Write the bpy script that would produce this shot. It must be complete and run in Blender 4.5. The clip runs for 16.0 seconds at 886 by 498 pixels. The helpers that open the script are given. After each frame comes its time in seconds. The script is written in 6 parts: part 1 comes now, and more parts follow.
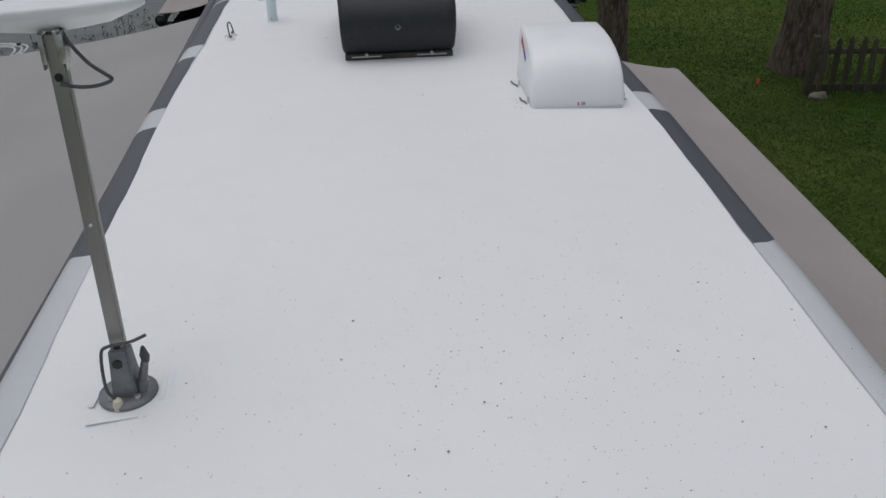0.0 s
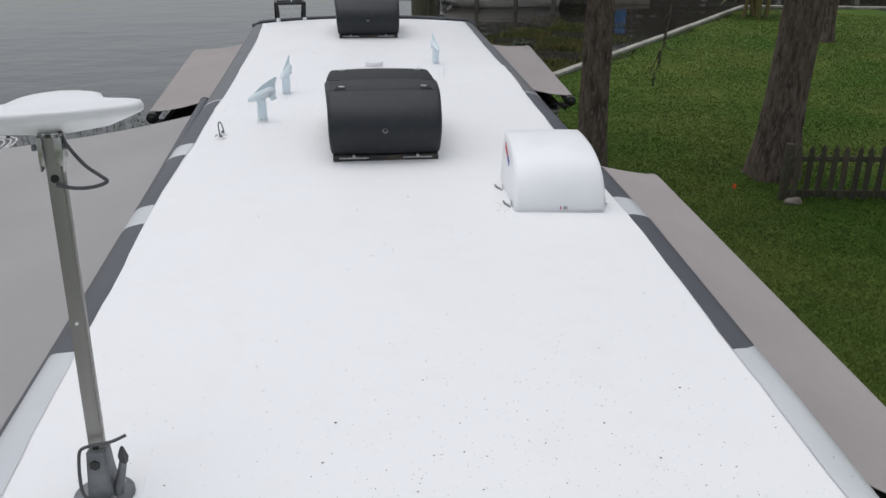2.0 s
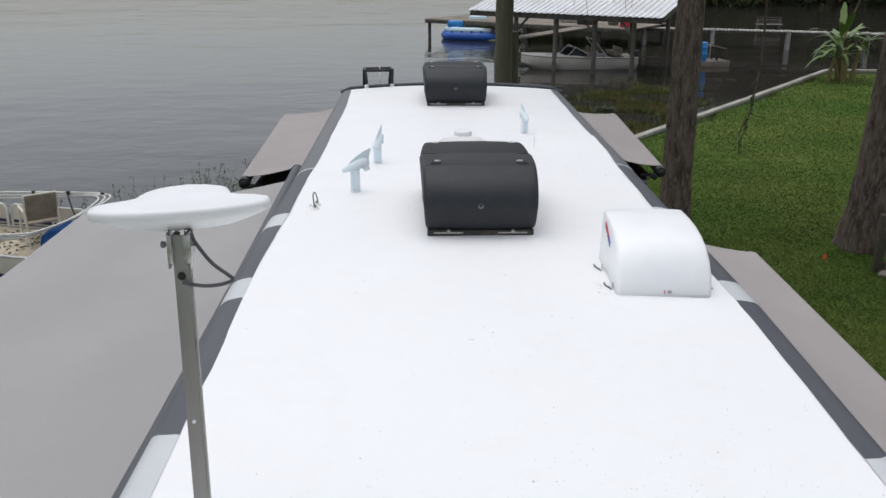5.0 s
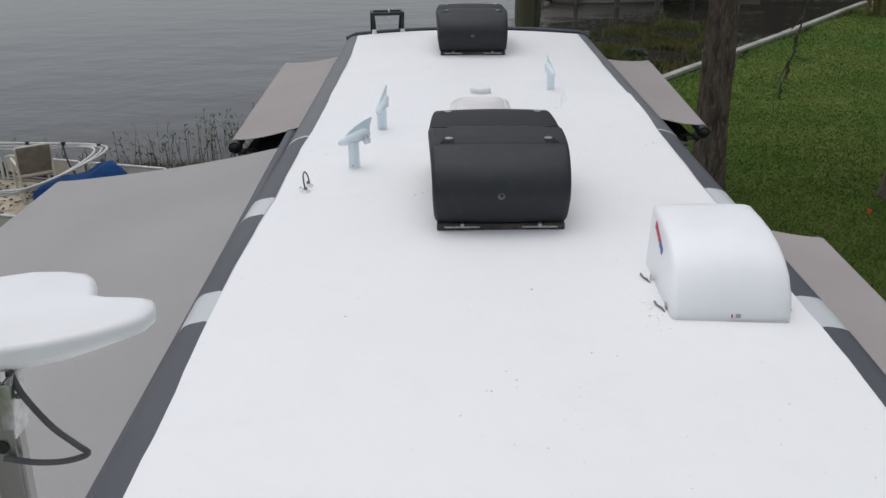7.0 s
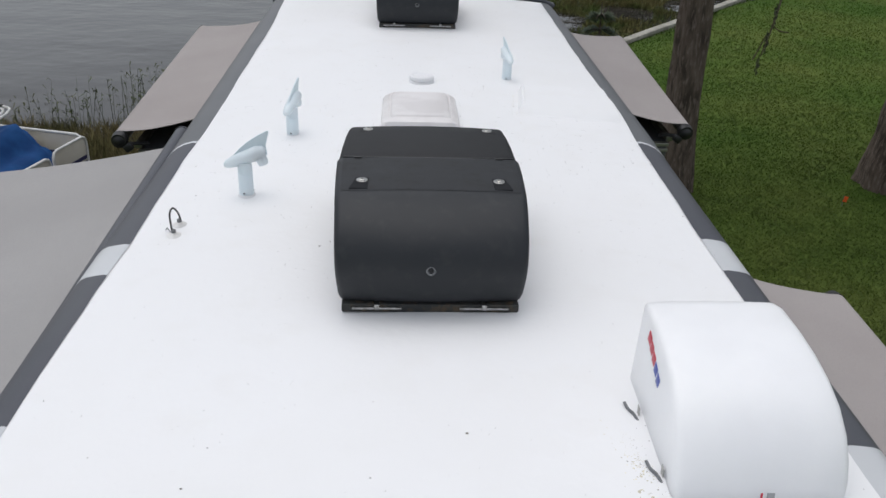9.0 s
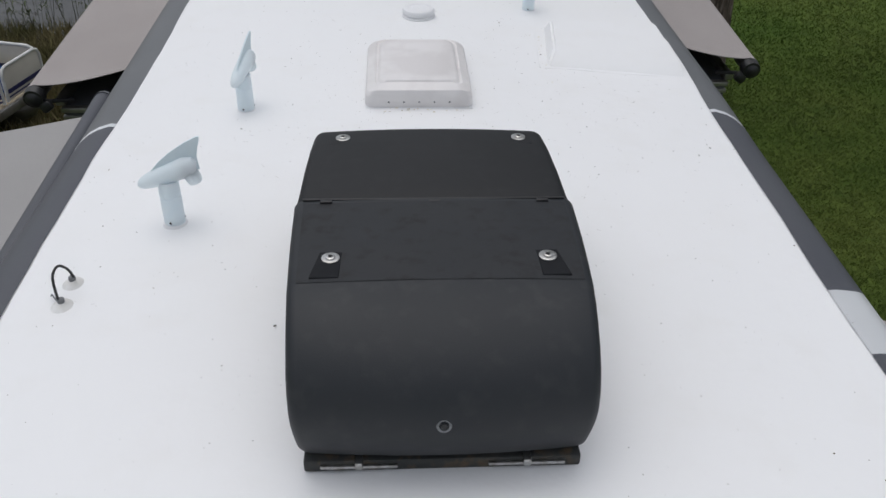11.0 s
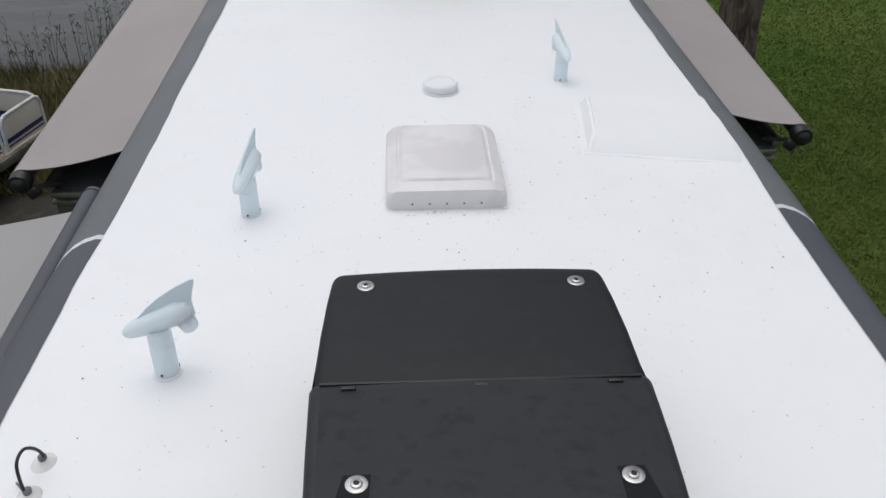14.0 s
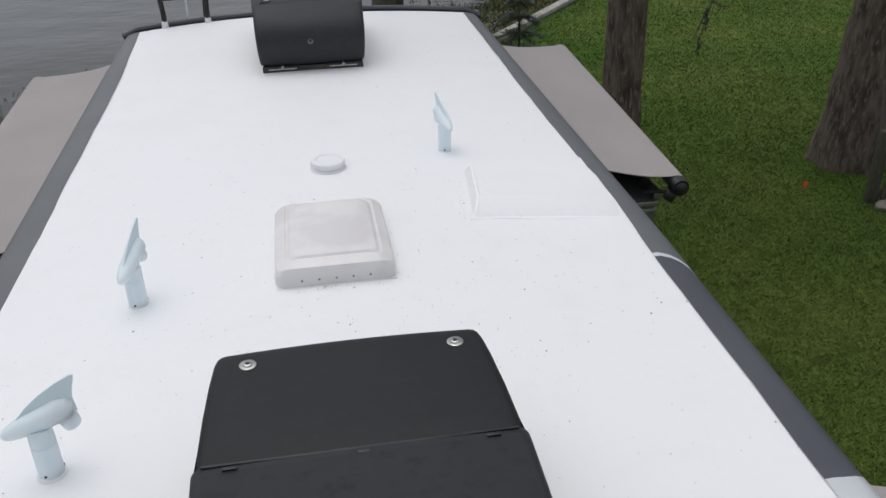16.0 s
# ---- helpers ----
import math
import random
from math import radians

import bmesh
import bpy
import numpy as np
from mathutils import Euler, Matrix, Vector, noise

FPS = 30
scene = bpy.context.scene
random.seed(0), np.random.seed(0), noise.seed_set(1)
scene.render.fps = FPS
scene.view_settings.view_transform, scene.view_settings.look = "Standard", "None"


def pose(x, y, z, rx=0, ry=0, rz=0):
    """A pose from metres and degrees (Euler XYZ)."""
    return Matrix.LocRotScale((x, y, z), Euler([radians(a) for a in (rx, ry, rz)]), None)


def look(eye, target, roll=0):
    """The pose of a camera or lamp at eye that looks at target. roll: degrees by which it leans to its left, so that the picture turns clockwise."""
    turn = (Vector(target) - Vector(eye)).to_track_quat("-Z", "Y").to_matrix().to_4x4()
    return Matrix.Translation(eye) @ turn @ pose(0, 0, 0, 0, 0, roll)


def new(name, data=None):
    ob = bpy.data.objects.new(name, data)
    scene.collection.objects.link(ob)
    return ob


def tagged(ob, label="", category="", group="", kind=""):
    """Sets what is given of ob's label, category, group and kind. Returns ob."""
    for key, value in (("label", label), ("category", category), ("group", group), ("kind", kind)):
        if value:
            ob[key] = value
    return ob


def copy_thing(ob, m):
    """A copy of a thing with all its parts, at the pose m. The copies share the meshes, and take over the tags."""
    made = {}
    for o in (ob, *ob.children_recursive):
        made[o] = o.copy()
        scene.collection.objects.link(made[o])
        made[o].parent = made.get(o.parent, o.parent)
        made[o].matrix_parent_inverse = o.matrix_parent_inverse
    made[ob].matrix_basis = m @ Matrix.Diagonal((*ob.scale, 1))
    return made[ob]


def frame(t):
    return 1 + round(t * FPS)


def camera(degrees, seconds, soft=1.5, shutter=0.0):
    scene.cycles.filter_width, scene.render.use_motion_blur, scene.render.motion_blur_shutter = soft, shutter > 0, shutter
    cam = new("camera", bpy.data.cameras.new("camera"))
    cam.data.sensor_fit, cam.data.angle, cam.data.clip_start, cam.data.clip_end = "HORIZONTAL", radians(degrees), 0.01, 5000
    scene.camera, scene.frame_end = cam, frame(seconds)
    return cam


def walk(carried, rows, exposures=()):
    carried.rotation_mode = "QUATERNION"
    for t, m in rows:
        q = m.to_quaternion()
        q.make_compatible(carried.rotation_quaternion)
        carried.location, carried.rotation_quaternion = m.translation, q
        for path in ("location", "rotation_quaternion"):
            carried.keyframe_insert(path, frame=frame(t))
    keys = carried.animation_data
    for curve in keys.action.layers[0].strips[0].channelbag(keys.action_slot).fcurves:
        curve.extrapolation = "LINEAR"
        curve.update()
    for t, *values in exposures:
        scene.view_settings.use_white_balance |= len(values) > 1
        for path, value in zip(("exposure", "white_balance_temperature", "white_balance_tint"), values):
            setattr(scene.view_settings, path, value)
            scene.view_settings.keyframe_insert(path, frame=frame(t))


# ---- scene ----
cam = camera(54.1, 16.0)
PATH = [
    (0, (-0.187, -0.023, 4.939), (-0.041, 1.72, 3.97), -1.1),
    (0.5, (-0.192, -0.033, 4.95), (-0.008, 1.744, 4.053), -0.7),
    (1, (-0.19, -0.047, 4.961), (0.016, 1.763, 4.136), -0.1),
    (1.5, (-0.194, -0.044, 4.967), (0.014, 1.784, 4.183), 0.4),
    (2, (-0.199, -0.042, 4.97), (0.0, 1.793, 4.2), 0.4),
    (2.5, (-0.198, -0.033, 4.969), (-0.019, 1.806, 4.204), 0.4),
    (3, (-0.209, -0.02, 4.99), (-0.067, 1.83, 4.242), 0.5),
    (3.5, (-0.224, -0.011, 5.033), (-0.129, 1.857, 4.324), 0.9),
    (4, (-0.249, 0.021, 5.062), (-0.181, 1.913, 4.419), 1.1),
    (4.5, (-0.29, 0.067, 5.073), (-0.235, 1.975, 4.474), 0.9),
    (5, (-0.33, 0.084, 5.046), (-0.288, 1.975, 4.397), 0.1),
    (5.2, (-0.336, 0.083, 5.036), (-0.308, 1.962, 4.35), -0.4),
    (7.3, (-0.28, 1.129, 5.058), (-0.282, 2.967, 4.27), -0.4),
    (7.5, (-0.281, 1.217, 5.063), (-0.261, 3.057, 4.28), -0.6),
    (8, (-0.168, 1.571, 5.08), (-0.11, 3.411, 4.299), 0.1),
    (8.5, (-0.113, 1.868, 5.08), (-0.029, 3.695, 4.272), 1.6),
    (8.7, (-0.118, 2.019, 5.054), (-0.02, 3.828, 4.209), 2.0),
    (10.8, (-0.098, 3.405, 5.009), (0.007, 5.068, 3.903), 2.1),
    (11, (-0.101, 3.522, 4.991), (0.002, 5.165, 3.856), 1.3),
    (11.5, (-0.067, 3.747, 5.015), (-0.055, 5.387, 3.87), 0.5),
    (12, (-0.042, 3.977, 5.083), (-0.086, 5.664, 4.009), -0.7),
    (12.5, (-0.121, 4.041, 5.082), (-0.127, 5.74, 4.028), -1.2),
    (13, (-0.161, 4.055, 5.047), (-0.123, 5.721, 3.941), -0.3),
    (13.5, (-0.164, 4.064, 5.044), (-0.099, 5.723, 3.93), 0.2),
    (14, (-0.155, 4.067, 5.047), (-0.071, 5.736, 3.948), 0.2),
    (14.5, (-0.135, 4.059, 5.048), (-0.015, 5.752, 3.991), 0.3),
    (15, (-0.12, 4.05, 5.044), (0.028, 5.76, 4.017), -0.0),
    (15.5, (-0.094, 4.031, 5.053), (0.094, 5.748, 4.045), -1.0),
    (16, (-0.055, 4.004, 5.065), (0.222, 5.738, 4.108), -1.3),
]
EXPOSURES = [(0.0, -0.42), (0.5, -0.25), (1.0, -0.17), (1.5, -0.03), (2.5, 0.08), (3.5, 0.14), (4.5, 0.27), (5.2, 0.26), (7.3, 0.0), (8.5, 0.17), (11.0, -0.03), (12.0, 0.07), (13.0, 0.10), (16.0, 0.06)]
walk(cam, [(t, look(eye, target, roll)) for t, eye, target, roll in PATH], EXPOSURES)

# ---------- world, sun, light ----------
world = bpy.data.worlds.new("overcast_sky")
scene.world = world
world.use_nodes = True
wn, wl = world.node_tree.nodes, world.node_tree.links
sky = wn.new("ShaderNodeTexSky")
sky.sky_type = 'NISHITA'
sky.sun_disc = False
sky.sun_elevation = math.radians(78)
sky.sun_rotation = math.radians(-35)
sky.dust_density = 2.2
grey = wn.new("ShaderNodeHueSaturation")          # cloud cover: hardly any blue left
grey.inputs["Saturation"].default_value = 0.33
wl.new(sky.outputs[0], grey.inputs["Color"])
wtc = wn.new("ShaderNodeTexCoord")
wsep = wn.new("ShaderNodeSeparateXYZ")
wl.new(wtc.outputs["Generated"], wsep.inputs[0])
wup = wn.new("ShaderNodeMapRange")                # overcast: dimmer low down than overhead
wup.inputs[1].default_value, wup.inputs[2].default_value = 0.0, 0.75
wup.inputs[3].default_value, wup.inputs[4].default_value = 0.70, 1.06
wl.new(wsep.outputs["Z"], wup.inputs[0])
wmul = wn.new("ShaderNodeMix")
wmul.data_type = 'RGBA'
wmul.blend_type = 'MULTIPLY'
wmul.inputs[0].default_value = 1.0
wl.new(grey.outputs[0], wmul.inputs[6])
wl.new(wup.outputs[0], wmul.inputs[7])
wl.new(wmul.outputs[2], wn["Background"].inputs["Color"])
wn["Background"].inputs["Strength"].default_value = 0.148

sun_data = bpy.data.lights.new("sun", 'SUN')
sun_data.energy = 0.6
sun_data.angle = math.radians(75)
sun_data.color = (1.0, 0.97, 0.93)
sun = new("sun", sun_data)
sun.matrix_world = look((-5, 12, 45), (0, 5, 0))

# ---------- helpers ----------
rng = random.Random(7)
nrng = np.random.default_rng(7)
ROOF, GROUND, LAKE = 3.5, 0.2, -0.3


def part(name, bm, material, parent=None, label="", smooth=40):
    """Links a bmesh as one mesh object, under a thing or a part."""
    me = bpy.data.meshes.new(name)
    bm.to_mesh(me)
    bm.free()
    return link_mesh(name, me, material, parent, label, smooth)


def link_mesh(name, me, material, parent=None, label="", smooth=40):
    me.materials.append(material)
    if smooth:
        me.polygons.foreach_set("use_smooth", [True] * len(me.polygons))
        me.set_sharp_from_angle(angle=math.radians(smooth))
    ob = new(name, me)
    if parent is not None:
        ob.parent = parent
    if label:
        ob["label"] = label
    return ob


def from_arrays(name, verts, faces, material, parent=None, label="", smooth=0):
    me = bpy.data.meshes.new(name)
    me.from_pydata([tuple(v) for v in verts], [], [tuple(f) for f in faces])
    me.update()
    return link_mesh(name, me, material, parent, label, smooth)


def thing(name, label, category, at=(0, 0, 0), rz=0, group="", kind=""):
    ob = new(name)
    ob.matrix_basis = pose(*at, 0, 0, rz)
    ob.empty_display_size = 0.1
    return tagged(ob, label, category, group, kind)


def box(bm, c, s, bevel=0.0, m=None):
    """A box of size s about c, with its edges rounded."""
    r = bmesh.ops.create_cube(bm, size=1)
    vs = r["verts"]
    bmesh.ops.scale(bm, vec=s, verts=vs)
    if bevel:
        es = list({e for v in vs for e in v.link_edges})
        b = bmesh.ops.bevel(bm, geom=es, offset=bevel, segments=2, affect='EDGES', profile=0.5)
        vs = list({v for f in b["faces"] for v in f.verts} | {v for v in vs if v.is_valid})
    mat4 = Matrix.Translation(c)
    if m is not None:
        mat4 = mat4 @ m
    bmesh.ops.transform(bm, matrix=mat4, verts=vs)
    return vs


def rod(bm, a, b, r0, r1=None, seg=12, caps=True):
    """A straight round bar from a to b."""
    a, b = Vector(a), Vector(b)
    d = b - a
    m = Matrix.Translation((a + b) / 2) @ d.to_track_quat('Z', 'Y').to_matrix().to_4x4()
    return bmesh.ops.create_cone(bm, cap_ends=caps, segments=seg, radius1=r0, radius2=r0 if r1 is None else r1, depth=d.length, matrix=m)["verts"]


def sweep(bm, pts, radii, seg=8, squash=1.0):
    """A tube through pts; radii is one number or one for each point."""
    pts = [Vector(p) for p in pts]
    n = len(pts)
    radii = [float(r) for r in radii] if hasattr(radii, "__len__") else [float(radii)] * n
    side = None
    rings = []
    for i, p in enumerate(pts):
        d = (pts[min(i + 1, n - 1)] - pts[max(i - 1, 0)]).normalized()
        if side is None:
            side = d.orthogonal().normalized()
        side = (side - d * side.dot(d)).normalized()
        up = d.cross(side)
        rings.append([bm.verts.new(p + radii[i] * (math.cos(a) * side + squash * math.sin(a) * up))
                      for a in (2 * math.pi * k / seg for k in range(seg))])
    for r0, r1 in zip(rings, rings[1:]):
        for k in range(seg):
            bm.faces.new((r0[k], r0[(k + 1) % seg], r1[(k + 1) % seg], r1[k]))
    bm.faces.new(rings[0][::-1])
    bm.faces.new(rings[-1])
    return rings


def curve_pts(pts, n=24):
    """Catmull-Rom points through pts."""
    P = [Vector(p) for p in pts]
    P = [2 * P[0] - P[1]] + P + [2 * P[-1] - P[-2]]
    out = []
    segs = len(P) - 3
    for k in range(n + 1):
        u = min(k / n * segs, segs - 1e-6)
        i = int(u)
        t = u - i
        a, b, c, d = P[i:i + 4]
        out.append(0.5 * (2 * b + (c - a) * t + (2 * a - 5 * b + 4 * c - d) * t * t + (3 * b - a - 3 * c + d) * t ** 3))
    return out


def lathe(bm, prof, seg=24, at=(0, 0, 0)):
    """A turned body from (radius, height) pairs."""
    rings = [[bm.verts.new((at[0] + r * math.cos(2 * math.pi * k / seg), at[1] + r * math.sin(2 * math.pi * k / seg), at[2] + z)) for k in range(seg)] for r, z in prof]
    for a, b in zip(rings, rings[1:]):
        for k in range(seg):
            bm.faces.new((a[k], a[(k + 1) % seg], b[(k + 1) % seg], b[k]))
    bm.faces.new(rings[0][::-1])
    bm.faces.new(rings[-1])


def shell(bm, prof, widths, radius, across=8, crown=0.0, cx=0.0):
    """A moulded hood: a side outline of (y, z) points, a half width at each, rounded along both sides."""
    n = len(prof)
    nor = []
    for i in range(n):
        a, b = prof[(i - 1) % n], prof[(i + 1) % n]
        ty, tz = b[0] - a[0], b[1] - a[1]
        l = math.hypot(ty, tz) or 1
        nor.append((-tz / l, ty / l))
    cols = []
    angles = [90, 68, 45, 22, 0]
    for s, seq in ((-1, angles), (1, angles[::-1])):
        for a in seq:
            cols.append((s, math.radians(a)))
    mids = [2 * k / across - 1 for k in range(1, across)]
    grid = []
    for s, a in cols[:5]:
        grid.append([(cx + s * (w - radius + radius * math.sin(a)), p[0] - q[0] * radius * (1 - math.cos(a)), p[1] - q[1] * radius * (1 - math.cos(a))) for p, q, w in zip(prof, nor, widths)])
    for u in mids:
        grid.append([(cx + u * (w - radius), p[0], p[1] + crown * (1 - u * u)) for p, q, w in zip(prof, nor, widths)])
    for s, a in cols[5:]:
        grid.append([(cx + s * (w - radius + radius * math.sin(a)), p[0] - q[0] * radius * (1 - math.cos(a)), p[1] - q[1] * radius * (1 - math.cos(a))) for p, q, w in zip(prof, nor, widths)])
    V = [[bm.verts.new(p) for p in col] for col in grid]
    for c0, c1 in zip(V, V[1:]):
        for i in range(n):
            j = (i + 1) % n
            bm.faces.new((c0[i], c0[j], c1[j], c1[i]))
    bm.faces.new(V[0][::-1])
    bm.faces.new(V[-1])
    bmesh.ops.recalc_face_normals(bm, faces=bm.faces)


# ---------- materials ----------
def material(name, col, rough=0.6, metal=0.0, col2=None, scale=3.0, mix=(0.4, 0.65), fine=None, fine_scale=60.0, bump=0.0, bump_scale=80.0,
             stretch=(1, 1, 1), vary=0.0, island=0.0, coat=0.0, rough2=None, spec=0.5, detail=6.0):
    """A surface with two scales of variation and a fine relief."""
    m = bpy.data.materials.new(name)
    m.use_nodes = True
    nt = m.node_tree
    N, L = nt.nodes, nt.links
    p = N["Principled BSDF"]
    p.inputs["Roughness"].default_value = rough
    p.inputs["Metallic"].default_value = metal
    p.inputs["Specular IOR Level"].default_value = spec
    p.inputs["Coat Weight"].default_value = coat
    tc = N.new("ShaderNodeTexCoord")
    mp = N.new("ShaderNodeMapping")
    mp.inputs["Scale"].default_value = stretch
    L.new(tc.outputs["Object"], mp.inputs["Vector"])

    def noise(sc, d=detail):
        t = N.new("ShaderNodeTexNoise")
        t.inputs["Scale"].default_value = sc
        t.inputs["Detail"].default_value = d
        L.new(mp.outputs[0], t.inputs["Vector"])
        return t

    def mixer(fac, a, b, blend='MIX'):
        x = N.new("ShaderNodeMix")
        x.data_type = 'RGBA'
        x.blend_type = blend
        if isinstance(fac, float):
            x.inputs[0].default_value = fac
        else:
            L.new(fac, x.inputs[0])
        for k, v in ((6, a), (7, b)):
            if isinstance(v, tuple):
                x.inputs[k].default_value = (*v, 1)
            else:
                L.new(v, x.inputs[k])
        return x.outputs[2]

    def ramp(src, lo, hi):
        r = N.new("ShaderNodeMapRange")
        r.inputs[1].default_value, r.inputs[2].default_value = lo, hi
        L.new(src, r.inputs[0])
        return r.outputs[0]

    c = tuple(col)
    big = noise(scale)
    if col2:
        c = mixer(ramp(big.outputs[0], *mix), tuple(col), tuple(col2))
    if fine:
        f = noise(fine_scale)
        c = mixer(ramp(f.outputs[0], 0.52, 0.72), c, tuple(fine))
    if vary or island:
        src = N.new("ShaderNodeObjectInfo").outputs["Random"] if vary else N.new("ShaderNodeNewGeometry").outputs["Random Per Island"]
        amount = vary or island
        hsv = N.new("ShaderNodeHueSaturation")
        r = N.new("ShaderNodeMapRange")
        r.inputs[3].default_value, r.inputs[4].default_value = 1 - amount, 1 + amount
        L.new(src, r.inputs[0])
        L.new(r.outputs[0], hsv.inputs["Value"])
        if isinstance(c, tuple):
            hsv.inputs["Color"].default_value = (*c, 1)
        else:
            L.new(c, hsv.inputs["Color"])
        c = hsv.outputs[0]
    if isinstance(c, tuple):
        p.inputs["Base Color"].default_value = (*c, 1)
    else:
        L.new(c, p.inputs["Base Color"])
    if rough2 is not None:
        r = N.new("ShaderNodeMapRange")
        r.inputs[1].default_value, r.inputs[2].default_value = 0.35, 0.65
        r.inputs[3].default_value, r.inputs[4].default_value = rough, rough2
        L.new(big.outputs[0], r.inputs[0])
        L.new(r.outputs[0], p.inputs["Roughness"])
    if bump:
        b = N.new("ShaderNodeBump")
        b.inputs["Strength"].default_value = bump
        b.inputs["Distance"].default_value = 0.01
        L.new(noise(bump_scale, 4.0).outputs[0], b.inputs["Height"])
        L.new(b.outputs[0], p.inputs["Normal"])
    return m


ROOF_WHITE = material("white_roof_coating", (0.845, 0.852, 0.86), 0.42, col2=(0.818, 0.820, 0.818), scale=1.1, mix=(0.5, 0.85), fine=(0.832, 0.836, 0.838), fine_scale=7, bump=0.12, bump_scale=26, rough2=0.6)
SEALANT = material("white_sealant", (0.78, 0.78, 0.77), 0.5, col2=(0.68, 0.67, 0.64), scale=14, bump=0.4, bump_scale=40)
SLATE = material("slate_grey_paint", (0.066, 0.070, 0.084), 0.45, col2=(0.076, 0.080, 0.092), scale=2.0, bump=0.03)
MID_GREY = material("mid_grey_paint", (0.118, 0.124, 0.132), 0.45, col2=(0.135, 0.14, 0.148), scale=2.0, bump=0.03)
PALE_GREY = material("pale_grey_paint", (0.555, 0.575, 0.595), 0.35, col2=(0.59, 0.61, 0.625), scale=2.0, bump=0.03, coat=0.1)
WHITE_LINE = material("white_line_paint", (0.68, 0.7, 0.72), 0.35, col2=(0.6, 0.62, 0.64), scale=6)
WALL = material("motorhome_wall", (0.22, 0.23, 0.24), 0.35, col2=(0.26, 0.26, 0.26), scale=2)
DARK_WALL = material("slide_wall", (0.085, 0.089, 0.094), 0.35, col2=(0.105, 0.108, 0.112), scale=4, coat=0.2)
TAUPE = material("taupe_awning_fabric", (0.355, 0.325, 0.315), 0.85, col2=(0.385, 0.355, 0.345), scale=1.3, fine=(0.315, 0.29, 0.28), fine_scale=240, bump=0.25, bump_scale=500, spec=0.2)
STONE_CLOTH = material("grey_awning_fabric", (0.35, 0.343, 0.34), 0.85, col2=(0.38, 0.373, 0.37), scale=0.9, fine=(0.305, 0.3, 0.295), fine_scale=240, bump=0.25, bump_scale=500, spec=0.2)
BLACK = material("black_plastic", (0.012, 0.012, 0.013), 0.4, col2=(0.022, 0.022, 0.023), scale=20, bump=0.1)
CHARCOAL = material("charcoal_hood_plastic", (0.0160, 0.0188, 0.0228), 0.52, col2=(0.0225, 0.0245, 0.028), scale=3.2, mix=(0.42, 0.7), fine=(0.026, 0.028, 0.031), fine_scale=22, bump=0.05, bump_scale=300, rough2=0.62, spec=0.4)
DARK_HOOD = material("black_hood_plastic", (0.0062, 0.0072, 0.0090), 0.6, col2=(0.0085, 0.0095, 0.0115), scale=4, mix=(0.45, 0.75), fine=(0.0105, 0.0115, 0.0135), fine_scale=30, bump=0.05, bump_scale=300, rough2=0.6, spec=0.4)
CHALKY = material("chalked_hood_plastic", (0.0150, 0.0170, 0.0205), 0.57, col2=(0.0235, 0.0250, 0.0275), scale=5, mix=(0.46, 0.74), fine=(0.0085, 0.0088, 0.0098), fine_scale=26, bump=0.10, bump_scale=260, rough2=0.66, spec=0.4)
PAD_SHADE = material("moulded_pad_shade", (0.0125, 0.0135, 0.0158), 0.6, col2=(0.0155, 0.0165, 0.019), scale=30, spec=0.12)
BASE_GREY = material("grimy_base_pan", (0.030, 0.032, 0.031), 0.7, col2=(0.060, 0.055, 0.045), scale=14, mix=(0.5, 0.75), fine=(0.10, 0.07, 0.04), fine_scale=30)
STEEL = material("stainless_washer", (0.55, 0.55, 0.54), 0.35, 1.0, col2=(0.4, 0.39, 0.37), scale=60)
ALU = material("dull_aluminium", (0.36, 0.35, 0.335), 0.45, 0.9, col2=(0.27, 0.26, 0.245), scale=9, bump=0.08, bump_scale=150, stretch=(1, 1, 0.15))
CAST = material("cast_grey_metal", (0.24, 0.25, 0.26), 0.55, 0.6, col2=(0.17, 0.175, 0.18), scale=18, bump=0.3, bump_scale=90)
CABLE = material("grey_cable", (0.06, 0.062, 0.066), 0.5, col2=(0.09, 0.09, 0.092), scale=30)
DISH_WHITE = material("white_antenna_plastic", (0.82, 0.825, 0.84), 0.38, col2=(0.77, 0.775, 0.78), scale=5, bump=0.04)
CAP_WHITE = material("translucent_white_plastic", (0.90, 0.91, 0.925), 0.32, col2=(0.87, 0.88, 0.895), scale=5, bump=0.03, coat=0.1)
CAP_WHITE.node_tree.nodes["Principled BSDF"].inputs["Subsurface Weight"].default_value = 0.6
CAP_WHITE.node_tree.nodes["Principled BSDF"].inputs["Subsurface Radius"].default_value = (0.12, 0.12, 0.12)
CAP_WHITE.node_tree.nodes["Principled BSDF"].inputs["Subsurface Scale"].default_value = 1.0
HATCH = material("aged_hatch_plastic", (0.77, 0.75, 0.745), 0.32, col2=(0.69, 0.665, 0.66), scale=5, mix=(0.45, 0.6), bump=0.05)
BLUE_PIPE = material("pale_blue_plastic", (0.755, 0.85, 0.90), 0.4, col2=(0.775, 0.86, 0.905), scale=12, bump=0.05)
BLUE_PIPE.node_tree.nodes["Principled BSDF"].inputs["Subsurface Weight"].default_value = 0.5
BLUE_PIPE.node_tree.nodes["Principled BSDF"].inputs["Subsurface Radius"].default_value = (0.05, 0.05, 0.05)
BLUE_PIPE.node_tree.nodes["Principled BSDF"].inputs["Subsurface Scale"].default_value = 1.0
BLUE_FIN = material("pale_blue_fin", (0.66, 0.77, 0.815), 0.45, col2=(0.70, 0.80, 0.84), scale=12)
CABLE_RUBBER = material("black_rubber", (0.01, 0.01, 0.011), 0.45)
